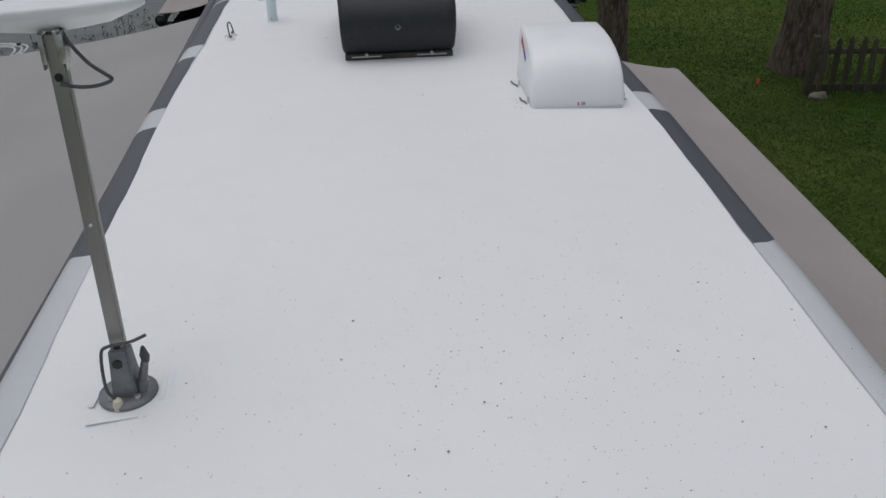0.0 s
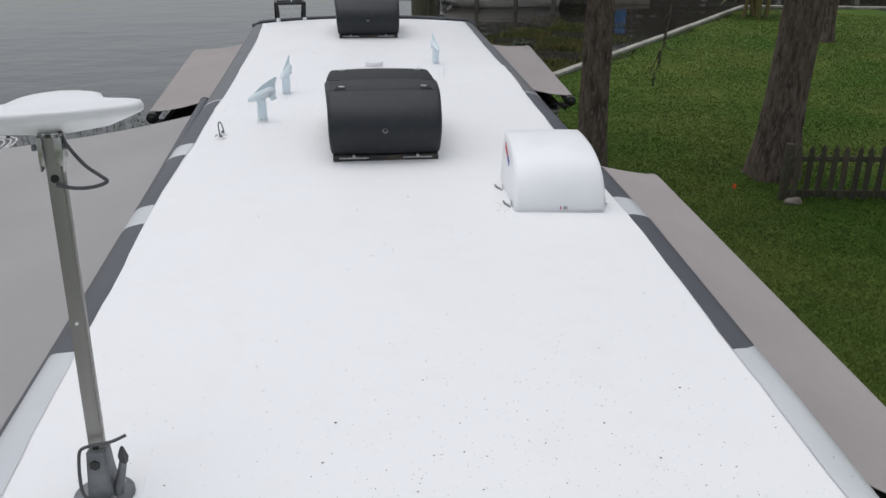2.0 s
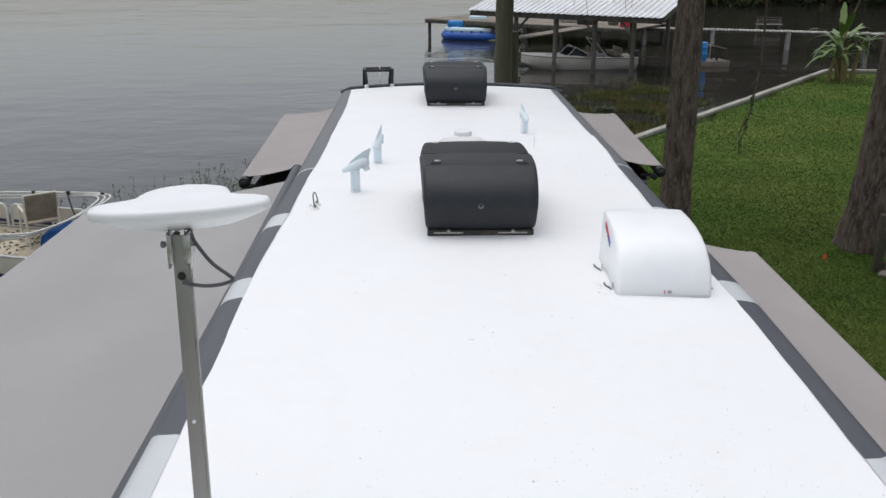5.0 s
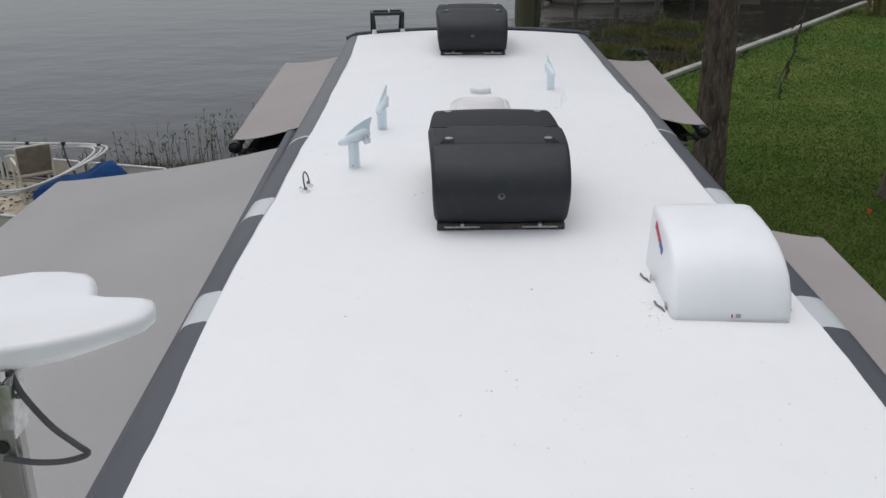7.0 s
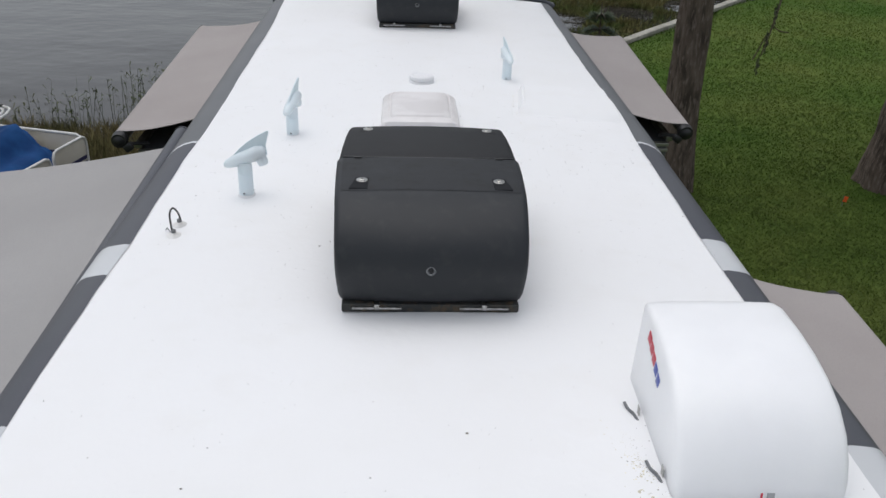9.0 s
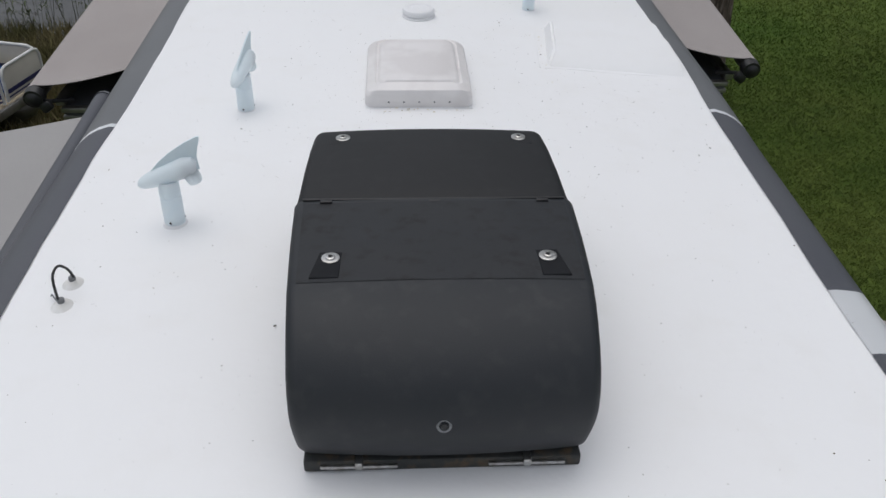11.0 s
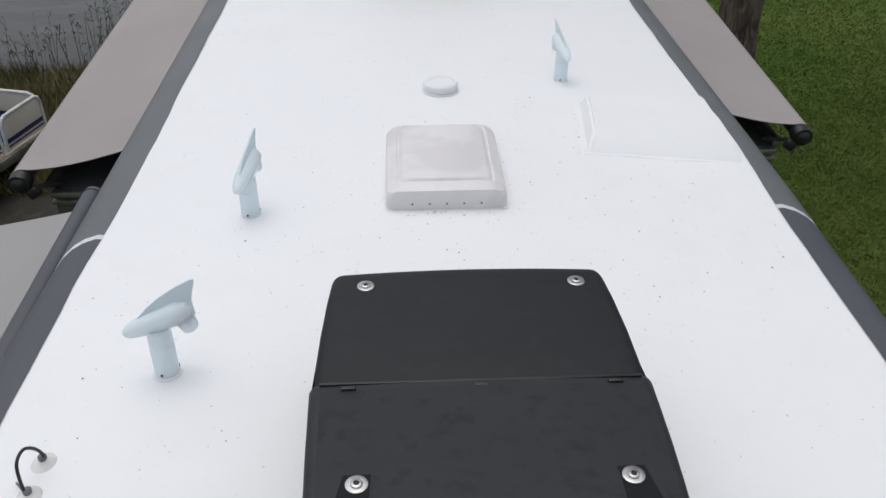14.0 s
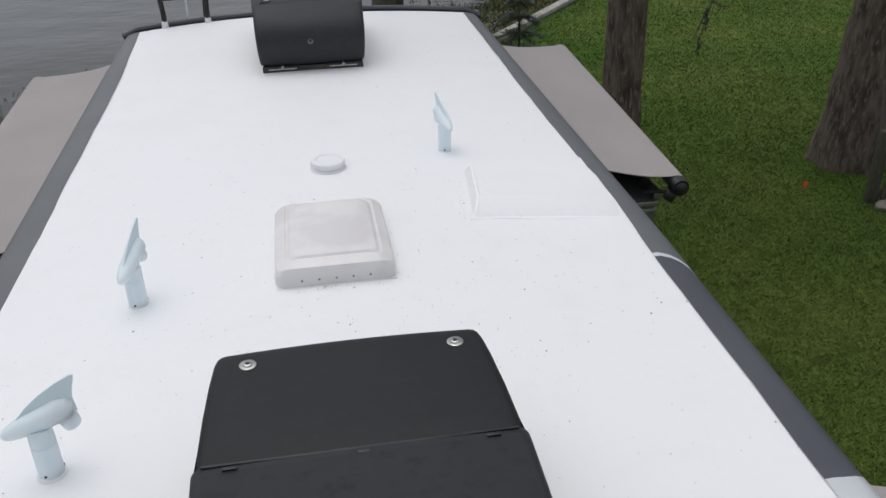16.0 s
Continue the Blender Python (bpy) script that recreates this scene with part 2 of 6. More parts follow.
DEBRIS = material("dry_leaf_bits", (0.16, 0.135, 0.10), 0.9, col2=(0.05, 0.045, 0.04), scale=30, island=0.5)
RED_INK = material("red_sticker", (0.55, 0.03, 0.06), 0.4)
BLUE_INK = material("blue_sticker", (0.03, 0.07, 0.38), 0.4)
GREY_INK = material("grey_sticker", (0.35, 0.36, 0.37), 0.4)
STAIN = material("yellow_lichen_stain", (0.72, 0.68, 0.55), 0.9, col2=(0.50, 0.46, 0.34), scale=40, island=0.2)
# soil kept near-black so its colour carries the shade beside the boat
SHADE_SOIL = material("shade_dark_soil", (0.022, 0.019, 0.014), 0.9, col2=(0.036, 0.031, 0.022), scale=1.4, mix=(0.4, 0.65), fine=(0.05, 0.043, 0.03), fine_scale=9, bump=0.8, bump_scale=12)
BARK = material("furrowed_bark", (0.158, 0.124, 0.100), 0.95, col2=(0.058, 0.045, 0.036), scale=12, mix=(0.34, 0.64), fine=(0.215, 0.172, 0.145), fine_scale=34, bump=1.0, bump_scale=40, stretch=(1, 1, 0.24), spec=0.2, detail=10.0)
LEAF = material("dark_green_leaf", (0.035, 0.062, 0.018), 0.6, col2=(0.06, 0.085, 0.03), scale=2, island=0.35, spec=0.3)
MOSS = material("grey_moss", (0.11, 0.115, 0.085), 0.95, col2=(0.07, 0.075, 0.05), scale=3, island=0.3, spec=0.1)
WOODS = material("far_wood_leaf", (0.050, 0.062, 0.026), 0.9, col2=(0.022, 0.028, 0.014), scale=0.15, island=0.5, spec=0.1)
NEEDLE = material("pine_needles", (0.030, 0.060, 0.026), 0.7, col2=(0.055, 0.085, 0.035), scale=5, island=0.3)
LAWN = material("lawn_soil", (0.054, 0.106, 0.015), 0.95, col2=(0.100, 0.134, 0.029), scale=0.3, mix=(0.36, 0.66), fine=(0.060, 0.098, 0.018), fine_scale=3.0, bump=0.3, bump_scale=40, spec=0.1, detail=12.0)
BLADE = material("grass_blades", (0.054, 0.111, 0.015), 0.75, col2=(0.113, 0.148, 0.032), scale=0.3, mix=(0.36, 0.66), fine=(0.076, 0.105, 0.025), fine_scale=1.1, island=0.13, spec=0.2, detail=12.0)
MARSH = material("marsh_grass", (0.205, 0.172, 0.088), 0.9, col2=(0.115, 0.112, 0.048), scale=0.7, island=0.4, spec=0.1)
WEED = material("water_weed", (0.135, 0.120, 0.050), 0.9, col2=(0.070, 0.105, 0.028), scale=0.8, island=0.4, spec=0.1)
REED = material("reed_stems", (0.060, 0.078, 0.034), 0.8, col2=(0.10, 0.102, 0.058), scale=0.8, island=0.4, spec=0.2)
CONCRETE = material("weathered_concrete", (0.40, 0.385, 0.34), 0.9, col2=(0.25, 0.24, 0.20), scale=1.6, fine=(0.2, 0.19, 0.16), fine_scale=14, bump=0.6, bump_scale=30)
GREY_WOOD = material("weathered_wood", (0.115, 0.105, 0.085), 0.9, col2=(0.06, 0.055, 0.045), scale=3, fine=(0.16, 0.15, 0.13), fine_scale=18, bump=0.7, bump_scale=22, stretch=(1, 1, 0.2), vary=0.25)
FENCE_WOOD = material("mossy_fence_wood", (0.075, 0.064, 0.044), 0.95, col2=(0.046, 0.048, 0.028), scale=5, fine=(0.11, 0.098, 0.075), fine_scale=30, bump=0.6, bump_scale=30, stretch=(1, 1, 0.25), vary=0.25)
PILE_WOOD = material("treated_pile_wood", (0.105, 0.102, 0.065), 0.9, col2=(0.06, 0.064, 0.04), scale=4, fine=(0.14, 0.13, 0.1), fine_scale=20, bump=0.7, bump_scale=20, stretch=(1, 1, 0.12))
PALE_WOOD = material("sunbleached_planks", (0.42, 0.41, 0.38), 0.9, col2=(0.28, 0.27, 0.25), scale=1.5, bump=0.5, bump_scale=20, vary=0.2)
DOCK_WOOD = material("brown_dock_deck", (0.26, 0.225, 0.185), 0.9, col2=(0.18, 0.155, 0.125), scale=1.2, bump=0.4, island=0.15)
TIN = material("white_tin_roof", (0.70, 0.71, 0.72), 0.45, 0.0, col2=(0.6, 0.6, 0.6), scale=0.6, island=0.05)
BOAT_WHITE = material("cream_gelcoat", (0.62, 0.59, 0.53), 0.3, col2=(0.55, 0.52, 0.46), scale=1.5, coat=0.3)
PONTOON_PANEL = material("cream_boat_panel", (0.62, 0.585, 0.51), 0.4, col2=(0.53, 0.49, 0.42), scale=2.5)
BOAT_DECK = material("worn_boat_deck", (0.50, 0.45, 0.34), 0.9, col2=(0.33, 0.28, 0.2), scale=2, fine=(0.16, 0.13, 0.09), fine_scale=5, bump=0.3)
TARP = material("blue_tarp", (0.005, 0.042, 0.15), 0.8, col2=(0.010, 0.065, 0.205), scale=4, bump=0.6, bump_scale=14, spec=0.2)
NAVY = material("navy_stripe", (0.02, 0.022, 0.085), 0.35)
CANVAS = material("tan_chair_canvas", (0.27, 0.235, 0.19), 0.9, col2=(0.2, 0.17, 0.135), scale=8, bump=0.3)
CHAIR_PAINT = material("cream_tube_paint", (0.68, 0.65, 0.55), 0.4)
RAIL_WHITE = material("white_rail_paint", (0.68, 0.68, 0.66), 0.35, col2=(0.55, 0.55, 0.53), scale=8)
VINYL = material("dark_vinyl", (0.03, 0.03, 0.032), 0.5)
GLASSY = material("tinted_windshield", (0.03, 0.035, 0.04), 0.08, spec=0.6)
INF_BLUE = material("royal_blue_pvc", (0.02, 0.10, 0.42), 0.4, col2=(0.03, 0.13, 0.5), scale=2)
INF_SKY = material("bright_blue_pvc", (0.03, 0.24, 0.62), 0.4)
INF_WHITE = material("pale_blue_pvc", (0.55, 0.72, 0.80), 0.4, col2=(0.62, 0.76, 0.82), scale=2)
INF_LIME = material("lime_pvc", (0.48, 0.62, 0.12), 0.4)
ORANGE = material("orange_marker", (0.85, 0.13, 0.02), 0.6)
BANANA = material("banana_leaf", (0.10, 0.185, 0.038), 0.45, col2=(0.16, 0.22, 0.055), scale=2, island=0.25)
STALK = material("banana_stalk", (0.20, 0.15, 0.06), 0.7, col2=(0.12, 0.13, 0.04), scale=4)
ROCK = material("pale_rock", (0.25, 0.22, 0.18), 0.9, col2=(0.14, 0.125, 0.10), scale=6, bump=0.5)

# water: dark, with two sizes of ripple
WATER = bpy.data.materials.new("lake_water")
WATER.use_nodes = True
_n, _l = WATER.node_tree.nodes, WATER.node_tree.links
_p = _n["Principled BSDF"]
_p.inputs["Base Color"].default_value = (0.034, 0.031, 0.027, 1)
_p.inputs["Roughness"].default_value = 0.06
_p.inputs["IOR"].default_value = 1.33
_tc = _n.new("ShaderNodeTexCoord")
_mp = _n.new("ShaderNodeMapping")
_mp.inputs["Rotation"].default_value = (0, 0, math.radians(24))
_mp.inputs["Scale"].default_value = (0.7, 1.0, 1.0)
_l.new(_tc.outputs["Object"], _mp.inputs["Vector"])
_h = None
for sc, amp in ((0.06, 0.22), (0.45, 0.055), (1.6, 0.013), (5.0, 0.002)):
    _t = _n.new("ShaderNodeTexNoise")
    _t.inputs["Scale"].default_value = sc
    _t.inputs["Detail"].default_value = 3.0
    _l.new(_mp.outputs[0], _t.inputs["Vector"])
    _b = _n.new("ShaderNodeBump")
    _b.inputs["Strength"].default_value = 1.0
    _b.inputs["Distance"].default_value = amp
    _l.new(_t.outputs[0], _b.inputs["Height"])
    if _h is not None:
        _l.new(_h.outputs[0], _b.inputs["Normal"])
    _h = _b
_l.new(_h.outputs[0], _p.inputs["Normal"])

# ---------- ground and water ----------
# the sea wall runs from its inner end by the reeds out to the bananas and turns there
WALL_LINE = [(2.6, 19.9), (5.35, 23.2), (10.9, 29.9), (16.9, 37.3), (24.0, 36.4), (60.0, 33.0)]


def shore_y(x):
    if x < -1:
        return 16.2 + 0.5 * math.sin(x * 0.7)
    if x < 2.6:
        return 16.2 + (x + 1) / 3.6 * 3.7
    for (x0, y0), (x1, y1) in zip(WALL_LINE, WALL_LINE[1:]):
        if x <= x1:
            return y0 + (x - x0) / (x1 - x0) * (y1 - y0)
    return 33.0


def land_z(x, y):
    """Lawn level; it falls gently to the lake where the boat lies, and steeply behind the wall."""
    base = GROUND
    if x < -2.2:
        base -= 0.33 * min(1.0, (-2.2 - x) / 2.0)
    d = y - shore_y(x)
    soft = 2.6 if x < 2.6 else 0.25
    if d > -0.1 * soft:
        base -= (base + 1.3) * min(1.0, max(0.0, (d + 0.1 * soft) / soft)) ** 0.8
    return base


xs = sorted(set([-2500, -900, -300, -120, -60] + list(np.arange(-30, 34.1, 0.75)) + [45, 60, 120, 300, 900, 2500]))
ys = sorted(set([-2500, -900, -300, -100, -40] + list(np.arange(-16, 41.1, 0.75)) + [50, 70, 110, 200, 500, 1200, 2500]))
gv = [(x, y, land_z(x, y)) for y in ys for x in xs]
gf = [(j * len(xs) + i, j * len(xs) + i + 1, (j + 1) * len(xs) + i + 1, (j + 1) * len(xs) + i) for j in range(len(ys) - 1) for i in range(len(xs) - 1)]
ground = from_arrays("ground", gv, gf, LAWN, smooth=60)
tagged(ground, "mown green lawn sloping down to the lake shore", "lawn", kind="structure")

bm = bmesh.new()
bmesh.ops.create_grid(bm, x_segments=8, y_segments=8, size=2500, matrix=Matrix.Translation((0, 1, LAKE)))
water = part("water", bm, WATER, smooth=0)
tagged(water, "grey rippled lake water under an overcast sky", "water", kind="structure")

# sea wall: a concrete cap laid in lengths
seawall = thing("seawall", "low weathered concrete sea wall along the lawn edge", "sea wall", kind="structure")
for (x0, y0), (x1, y1) in zip(WALL_LINE[:-1], WALL_LINE[1:]):
    L = math.hypot(x1 - x0, y1 - y0)
    ang = math.atan2(y1 - y0, x1 - x0)
    k = max(1, round(L / 2.4))
    if L > 30:
        k = 12
    for i in range(k):
        u = (i + 0.5) / k
        bm = bmesh.new()
        ll = L / k - 0.015
        box(bm, (0, 0, 0), (ll, 0.22, 0.11), 0.02)
        box(bm, (0, 0.04, -0.55), (ll, 0.14, 1.0), 0.0)
        ob = part("cap_stone", bm, CONCRETE, seawall, smooth=30)
        ob.matrix_basis = pose(x0 + u * (x1 - x0), y0 + u * (y1 - y0), GROUND + 0.05 + rng.uniform(-0.008, 0.008), 0, 0, math.degrees(ang) + rng.uniform(-0.4, 0.4))

# dark soil between boat and motorhome; its near-black colour also stands in for shade
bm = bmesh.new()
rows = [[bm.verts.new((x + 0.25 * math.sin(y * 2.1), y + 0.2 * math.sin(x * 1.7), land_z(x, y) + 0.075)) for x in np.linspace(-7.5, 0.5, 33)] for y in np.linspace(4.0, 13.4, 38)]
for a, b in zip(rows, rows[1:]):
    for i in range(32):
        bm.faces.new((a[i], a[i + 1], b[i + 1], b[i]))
tagged(part("ground_soil", bm, SHADE_SOIL), "bare dark soil beside the boat, with shade put into its colour", "ground", kind="structure")

# ---------- motorhome ----------
REAR, FRONT = 10.59, -1.7
HALF = 1.22
# half width of the flat roof on either side; it draws in a little towards the front
SIDE = {-1: ((-1.7, 2.3, 2.85, 3.6, 4.2, 5.2, 6.4, 10.6), (1.14, 1.187, 1.192, 1.210, 1.220, 1.220, 1.205, 1.212)),
        1: ((-1.7, 1.65, 2.27, 2.72, 3.95, 5.0, 6.4, 6.9, 10.6), (0.96, 1.10, 1.130, 1.140, 1.185, 1.186, 1.195, 1.208, 1.21))}


def half_at(side, y):
    return float(np.interp(y, *SIDE[side]))


def rear_y(x):
    return REAR + 0.15 * (1 - (x / HALF) ** 2)



def roof_z(x):
    return ROOF - 0.03 * (x / HALF) ** 2


home = thing("motorhome", "long motorhome with a white flat roof and grey painted edges", "motorhome", (0, 0, 0))

bm = bmesh.new()
NX, NY = 24, 60
rows = []
for j in range(NY + 1):
    v = j / NY
    row = []
    for i in range(NX + 1):
        x = -HALF + 2 * HALF * i / NX
        y = FRONT + (rear_y(x) - FRONT) * v
        x *= half_at(-1 if x < 0 else 1, y) / HALF
        row.append(bm.verts.new((x, y, roof_z(x) + 0.004 * math.sin(1.7 * y + x) * math.sin(2.3 * x))))
    rows.append(row)
for a, b in zip(rows, rows[1:]):
    for i in range(NX):
        bm.faces.new((a[i], a[i + 1], b[i + 1], b[i]))
rim = bmesh.ops.extrude_edge_only(bm, edges=[e for e in bm.edges if e.is_boundary])
bmesh.ops.translate(bm, vec=(0, 0, -0.03), verts=[q for q in rim["geom"] if isinstance(q, bmesh.types.BMVert)])
part("roof_skin", bm, ROOF_WHITE, home, "white coated roof skin speckled with leaf bits")

# rounded edge mouldings in painted lengths; (distance out, drop) from the roof's edge.
# the white coating stops along a wavering line, given as half widths along the roof
EDGE = [(0.03, -0.006), (0.06, -0.015), (0.085, -0.030), (0.105, -0.052), (0.118, -0.082), (0.122, -0.12), (0.122, -0.16), (0.10, -0.16)]
LINE = {-1: ((-1.7, 1.95, 2.28, 2.71, 3.37, 3.58, 3.96, 4.6, 5.12, 5.38, 6.34, 6.57, 7.25, 7.8, 9.34, 10.6),
             (1.10, 1.157, 1.167, 1.176, 1.183, 1.190, 1.205, 1.210, 1.198, 1.188, 1.186, 1.172, 1.160, 1.166, 1.162, 1.20)),
        1: ((-1.7, 1.57, 1.99, 2.51, 3.12, 3.52, 3.88, 4.15, 5.23, 5.7, 5.92, 6.6, 6.7, 7.0, 7.46, 7.62, 8.0, 8.75, 9.4, 10.6),
            (0.93, 1.072, 1.088, 1.106, 1.129, 1.143, 1.150, 1.147, 1.150, 1.152, 1.163, 1.166, 1.172, 1.188, 1.200, 1.183, 1.180, 1.180, 1.190, 1.195))}


def edge_length(side, y0, y1, slant0, slant1, mat):
    bm = bmesh.new()
    k = max(2, int((y1 - y0) / 0.12))
    grid = []
    for j in range(k + 1):
        ring = []
        yc = y0 + (y1 - y0) * j / k
        inner = float(np.interp(yc, *LINE[side])) + 0.0018 * math.sin(yc * 9) + 0.0012 * math.sin(yc * 23)
        ring.append(bm.verts.new((side * inner, yc, roof_z(inner) + 0.0018)))
        mid = (inner + half_at(side, yc) + 0.01) / 2
        ring.append(bm.verts.new((side * mid, yc, roof_z(mid) + 0.0042)))
        for i, (o, d) in enumerate(EDGE):
            u = min(1.0, (i + 1) / 6)
            a, b = y0 + slant0 * u ** 1.5, y1 + slant1 * u ** 1.5
            yo = a + (b - a) * j / k
            ring.append(bm.verts.new((side * (half_at(side, yo) + o), yo, roof_z(half_at(side, yo)) + d + 0.003)))
        grid.append(ring)
    for a, b in zip(grid, grid[1:]):
        for i in range(len(EDGE) + 1):
            bm.faces.new((a[i], b[i], b[i + 1], a[i + 1]) if side > 0 else (a[i], a[i + 1], b[i + 1], b[i]))
    bmesh.ops.recalc_face_normals(bm, faces=bm.faces)
    return part("edge_moulding", bm, mat, home)


for side, cuts in ((-1, (2.715, 3.965, 4.235, 5.125, 5.38, 6.565, 6.592)), (1, (2.515, 3.882, 4.145, 5.20, 5.48, 6.668, 6.695))):
    c = cuts
    s = 0.03 if side < 0 else 0.05
    s0 = 0.12 if side < 0 else 0.20
    edge_length(side, FRONT, c[0], 0, s0, PALE_GREY)
    edge_length(side, c[0], c[1], s0, s, SLATE)
    edge_length(side, c[1], c[2], s, s, PALE_GREY)
    edge_length(side, c[2], c[3], s, s, SLATE)
    edge_length(side, c[3], c[4], s, s, PALE_GREY)
    edge_length(side, c[4], c[5], s, -0.20, SLATE)
    edge_length(side, c[5], c[6], -0.20, -0.19, WHITE_LINE)
    edge_length(side, c[6], REAR, -0.19, 0.02, MID_GREY)

# rear moulding: a thin dark bead across the back and the cap that falls away behind it
bm = bmesh.new()
pts = []
for i in range(25):
    x = -HALF - 0.11 + (2 * HALF + 0.22) * i / 24
    pts.append((x, rear_y(min(max(x, -HALF), HALF)) + 0.05, roof_z(min(abs(x), HALF)) + 0.012 - (0.05 if abs(x) > HALF else 0)))
sweep(bm, pts, 0.022, 8)
part("rear_bead", bm, SLATE, home, "dark grey raised bead across the back edge")
bm = bmesh.new()
prof = [(0.0, -0.01), (0.10, -0.02), (0.16, -0.08), (0.2, -0.25), (0.22, -1.2), (0.2, -2.9)]
grid = []
for i in range(21):
    x = -1.335 + 2.67 * i / 20
    base = rear_y(x * HALF / 1.335) + 0.06
    grid.append([bm.verts.new((x, base + a, roof_z(min(abs(x), HALF)) + b)) for a, b in prof])
for a, b in zip(grid, grid[1:]):
    for i in range(len(prof) - 1):
        bm.faces.new((a[i], a[i + 1], b[i + 1], b[i]))
bmesh.ops.recalc_face_normals(bm, faces=bm.faces)
bmesh.ops.solidify(bm, geom=bm.faces[:], thickness=0.03)
part("rear_cap", bm, MID_GREY, home)
for side in (-1, 1):
    bm = bmesh.new()
    ys = np.linspace(FRONT, REAR, 25)
    rows = [[bm.verts.new((side * (half_at(side, y) + o), y, z)) for o, z in ((0.100, 3.345), (0.100, 0.22), (0.070, 0.22), (0.070, 3.345))] for y in ys]
    for a, b in zip(rows, rows[1:]):
        for i in range(4):
            bm.faces.new((a[i], a[(i + 1) % 4], b[(i + 1) % 4], b[i]))
    bm.faces.new(rows[0])
    bm.faces.new(rows[-1][::-1])
    bmesh.ops.recalc_face_normals(bm, faces=bm.faces)
    part("side_wall", bm, WALL, home)
bm = bmesh.new()
box(bm, (-0.08, FRONT, 1.85), (2.36, 0.04, 3.2), 0.01)
part("front_wall", bm, WALL, home)

# slide-out rooms under fabric toppers


def ease(u):
    u = min(1.0, max(0.0, u))
    return u * u * (3 - 2 * u)


def topper(side, y0, y1, x_out, z_out0, z_out1, fabric, label, sag=0.03, x_in=1.338, z_in=3.262, roll=0.045, name="slide_topper", x_near=None, z_near=None, skew=0.0):
    z_near = z_near or z_in
    x_near = x_near or x_out
    bm = bmesh.new()
    n, m = 14, 16
    grid = []
    for j in range(n + 1):
        v = j / n
        row = []
        zo = z_out0 + (z_out1 - z_out0) * v
        xo = x_near + (x_out - x_near) * v - 0.012
        for i in range(m):
            u = i / m
            zi = z_near + (z_in - z_near) * v
            z = zi + (zo + roll - zi) * u - sag * 4 * u * (1 - u) * (0.55 + 0.45 * abs(2 * v - 1)) + 0.012 * math.sin(3 * v + 5 * u) * u * (1 - u)
            row.append(bm.verts.new((side * (x_in + (xo - x_in) * u), y0 + (y1 + skew * u ** 1.2 - y0) * v, z)))
        for deg in (90, 62, 34, 6, -22):          # wrapped round its roller
            c, q = math.cos(math.radians(deg)), math.sin(math.radians(deg))
            row.append(bm.verts.new((side * (xo + (roll + 0.004) * c), y0 + (y1 + skew - y0) * v, zo + (roll + 0.004) * q)))
        grid.append(row)
    for a, b in zip(grid, grid[1:]):
        for i in range(len(a) - 1):
            bm.faces.new((a[i], a[i + 1], b[i + 1], b[i]))
    bmesh.ops.recalc_face_normals(bm, faces=bm.faces)
    bmesh.ops.solidify(bm, geom=bm.faces[:], thickness=0.003)
    cloth = part(name, bm, fabric, home, label)
    bm = bmesh.new()
    rod(bm, (side * (x_near - 0.012), y0 - 0.02, z_out0), (side * (x_out - 0.012), y1 + skew + 0.02, z_out1), roll, seg=16)
    part("roller_tube", bm, ALU, cloth)
    for yy, zz, s, xo in ((y0, z_out0, -1, x_near), (y1 + skew, z_out1, 1, x_out)):
        bm = bmesh.new()
        rod(bm, (side * (xo - 0.01), yy + s * 0.002, zz - 0.005), (side * (xo - 0.01), yy + s * 0.05, zz - 0.010), roll + 0.009, roll + 0.004, 18)
        rod(bm, (side * (xo - 0.01), yy + s * 0.05, zz - 0.010), (side * (xo - 0.01), yy + s * 0.065, zz - 0.010), roll - 0.004, 0.02, 14)
        part("end_cap", bm, BLACK, cloth, "black plastic end cap")
        bm = bmesh.new()
        box(bm, (side * (xo - 0.065), yy + s * 0.035, zz - 0.055), (0.065, 0.04, 0.055), 0.015, Matrix.Rotation(math.radians(35 * side), 4, 'Y'))
        rod(bm, (side * (xo - 0.06), yy + s * 0.03, zz - 0.03), (side * (xo - 0.17), yy - s * 0.06, zz - 0.06), 0.012, seg=8)
        part("support_arm", bm, BLACK, cloth)
    return cloth


def slide_room(side, y0, y1, x_out):
    bm = bmesh.new()
    box(bm, (side * (1.3 + x_out) / 2, (y0 + y1) / 2, 1.93), (x_out - 1.3, y1 - y0, 2.1), 0.02)
    room = part("slide_room", bm, DARK_WALL, home, "dark slide-out room wall")
    for zz in (2.985,):
        for yy in (y0, y1):
            bm = bmesh.new()
            box(bm, (side * (1.345 + x_out) / 2, yy, zz - 0.02), (x_out - 1.345, 0.05, 0.026), 0.004)
            box(bm, (side * (1.345 + x_out) / 2, yy, zz - 0.065), (x_out - 1.345, 0.035, 0.022), 0.004)
            part("trim_strip", bm, ALU, room)
    bm = bmesh.new()
    box(bm, (side * (x_out + 0.005), (y0 + y1) / 2, 3.0), (0.05, y1 - y0, 0.04), 0.008)
    part("trim_strip", bm, ALU, room)


topper(1, 1.99, 5.72, 1.955, 3.03, 3.03, TAUPE, "taupe fabric slide topper awning", x_in=1.26, x_near=1.84, z_near=3.335)
topper(1, 8.07, 10.52, 1.975, 3.085, 3.145, TAUPE, "taupe fabric slide topper awning", x_in=1.32, x_near=1.91)
topper(-1, 7.75, 10.70, 2.025, 3.075, 3.115, TAUPE, "taupe fabric slide topper awning", x_in=1.32, x_near=1.965)
slide_room(1, 2.02, 5.60, 1.83)
slide_room(1, 8.11, 10.38, 1.81)
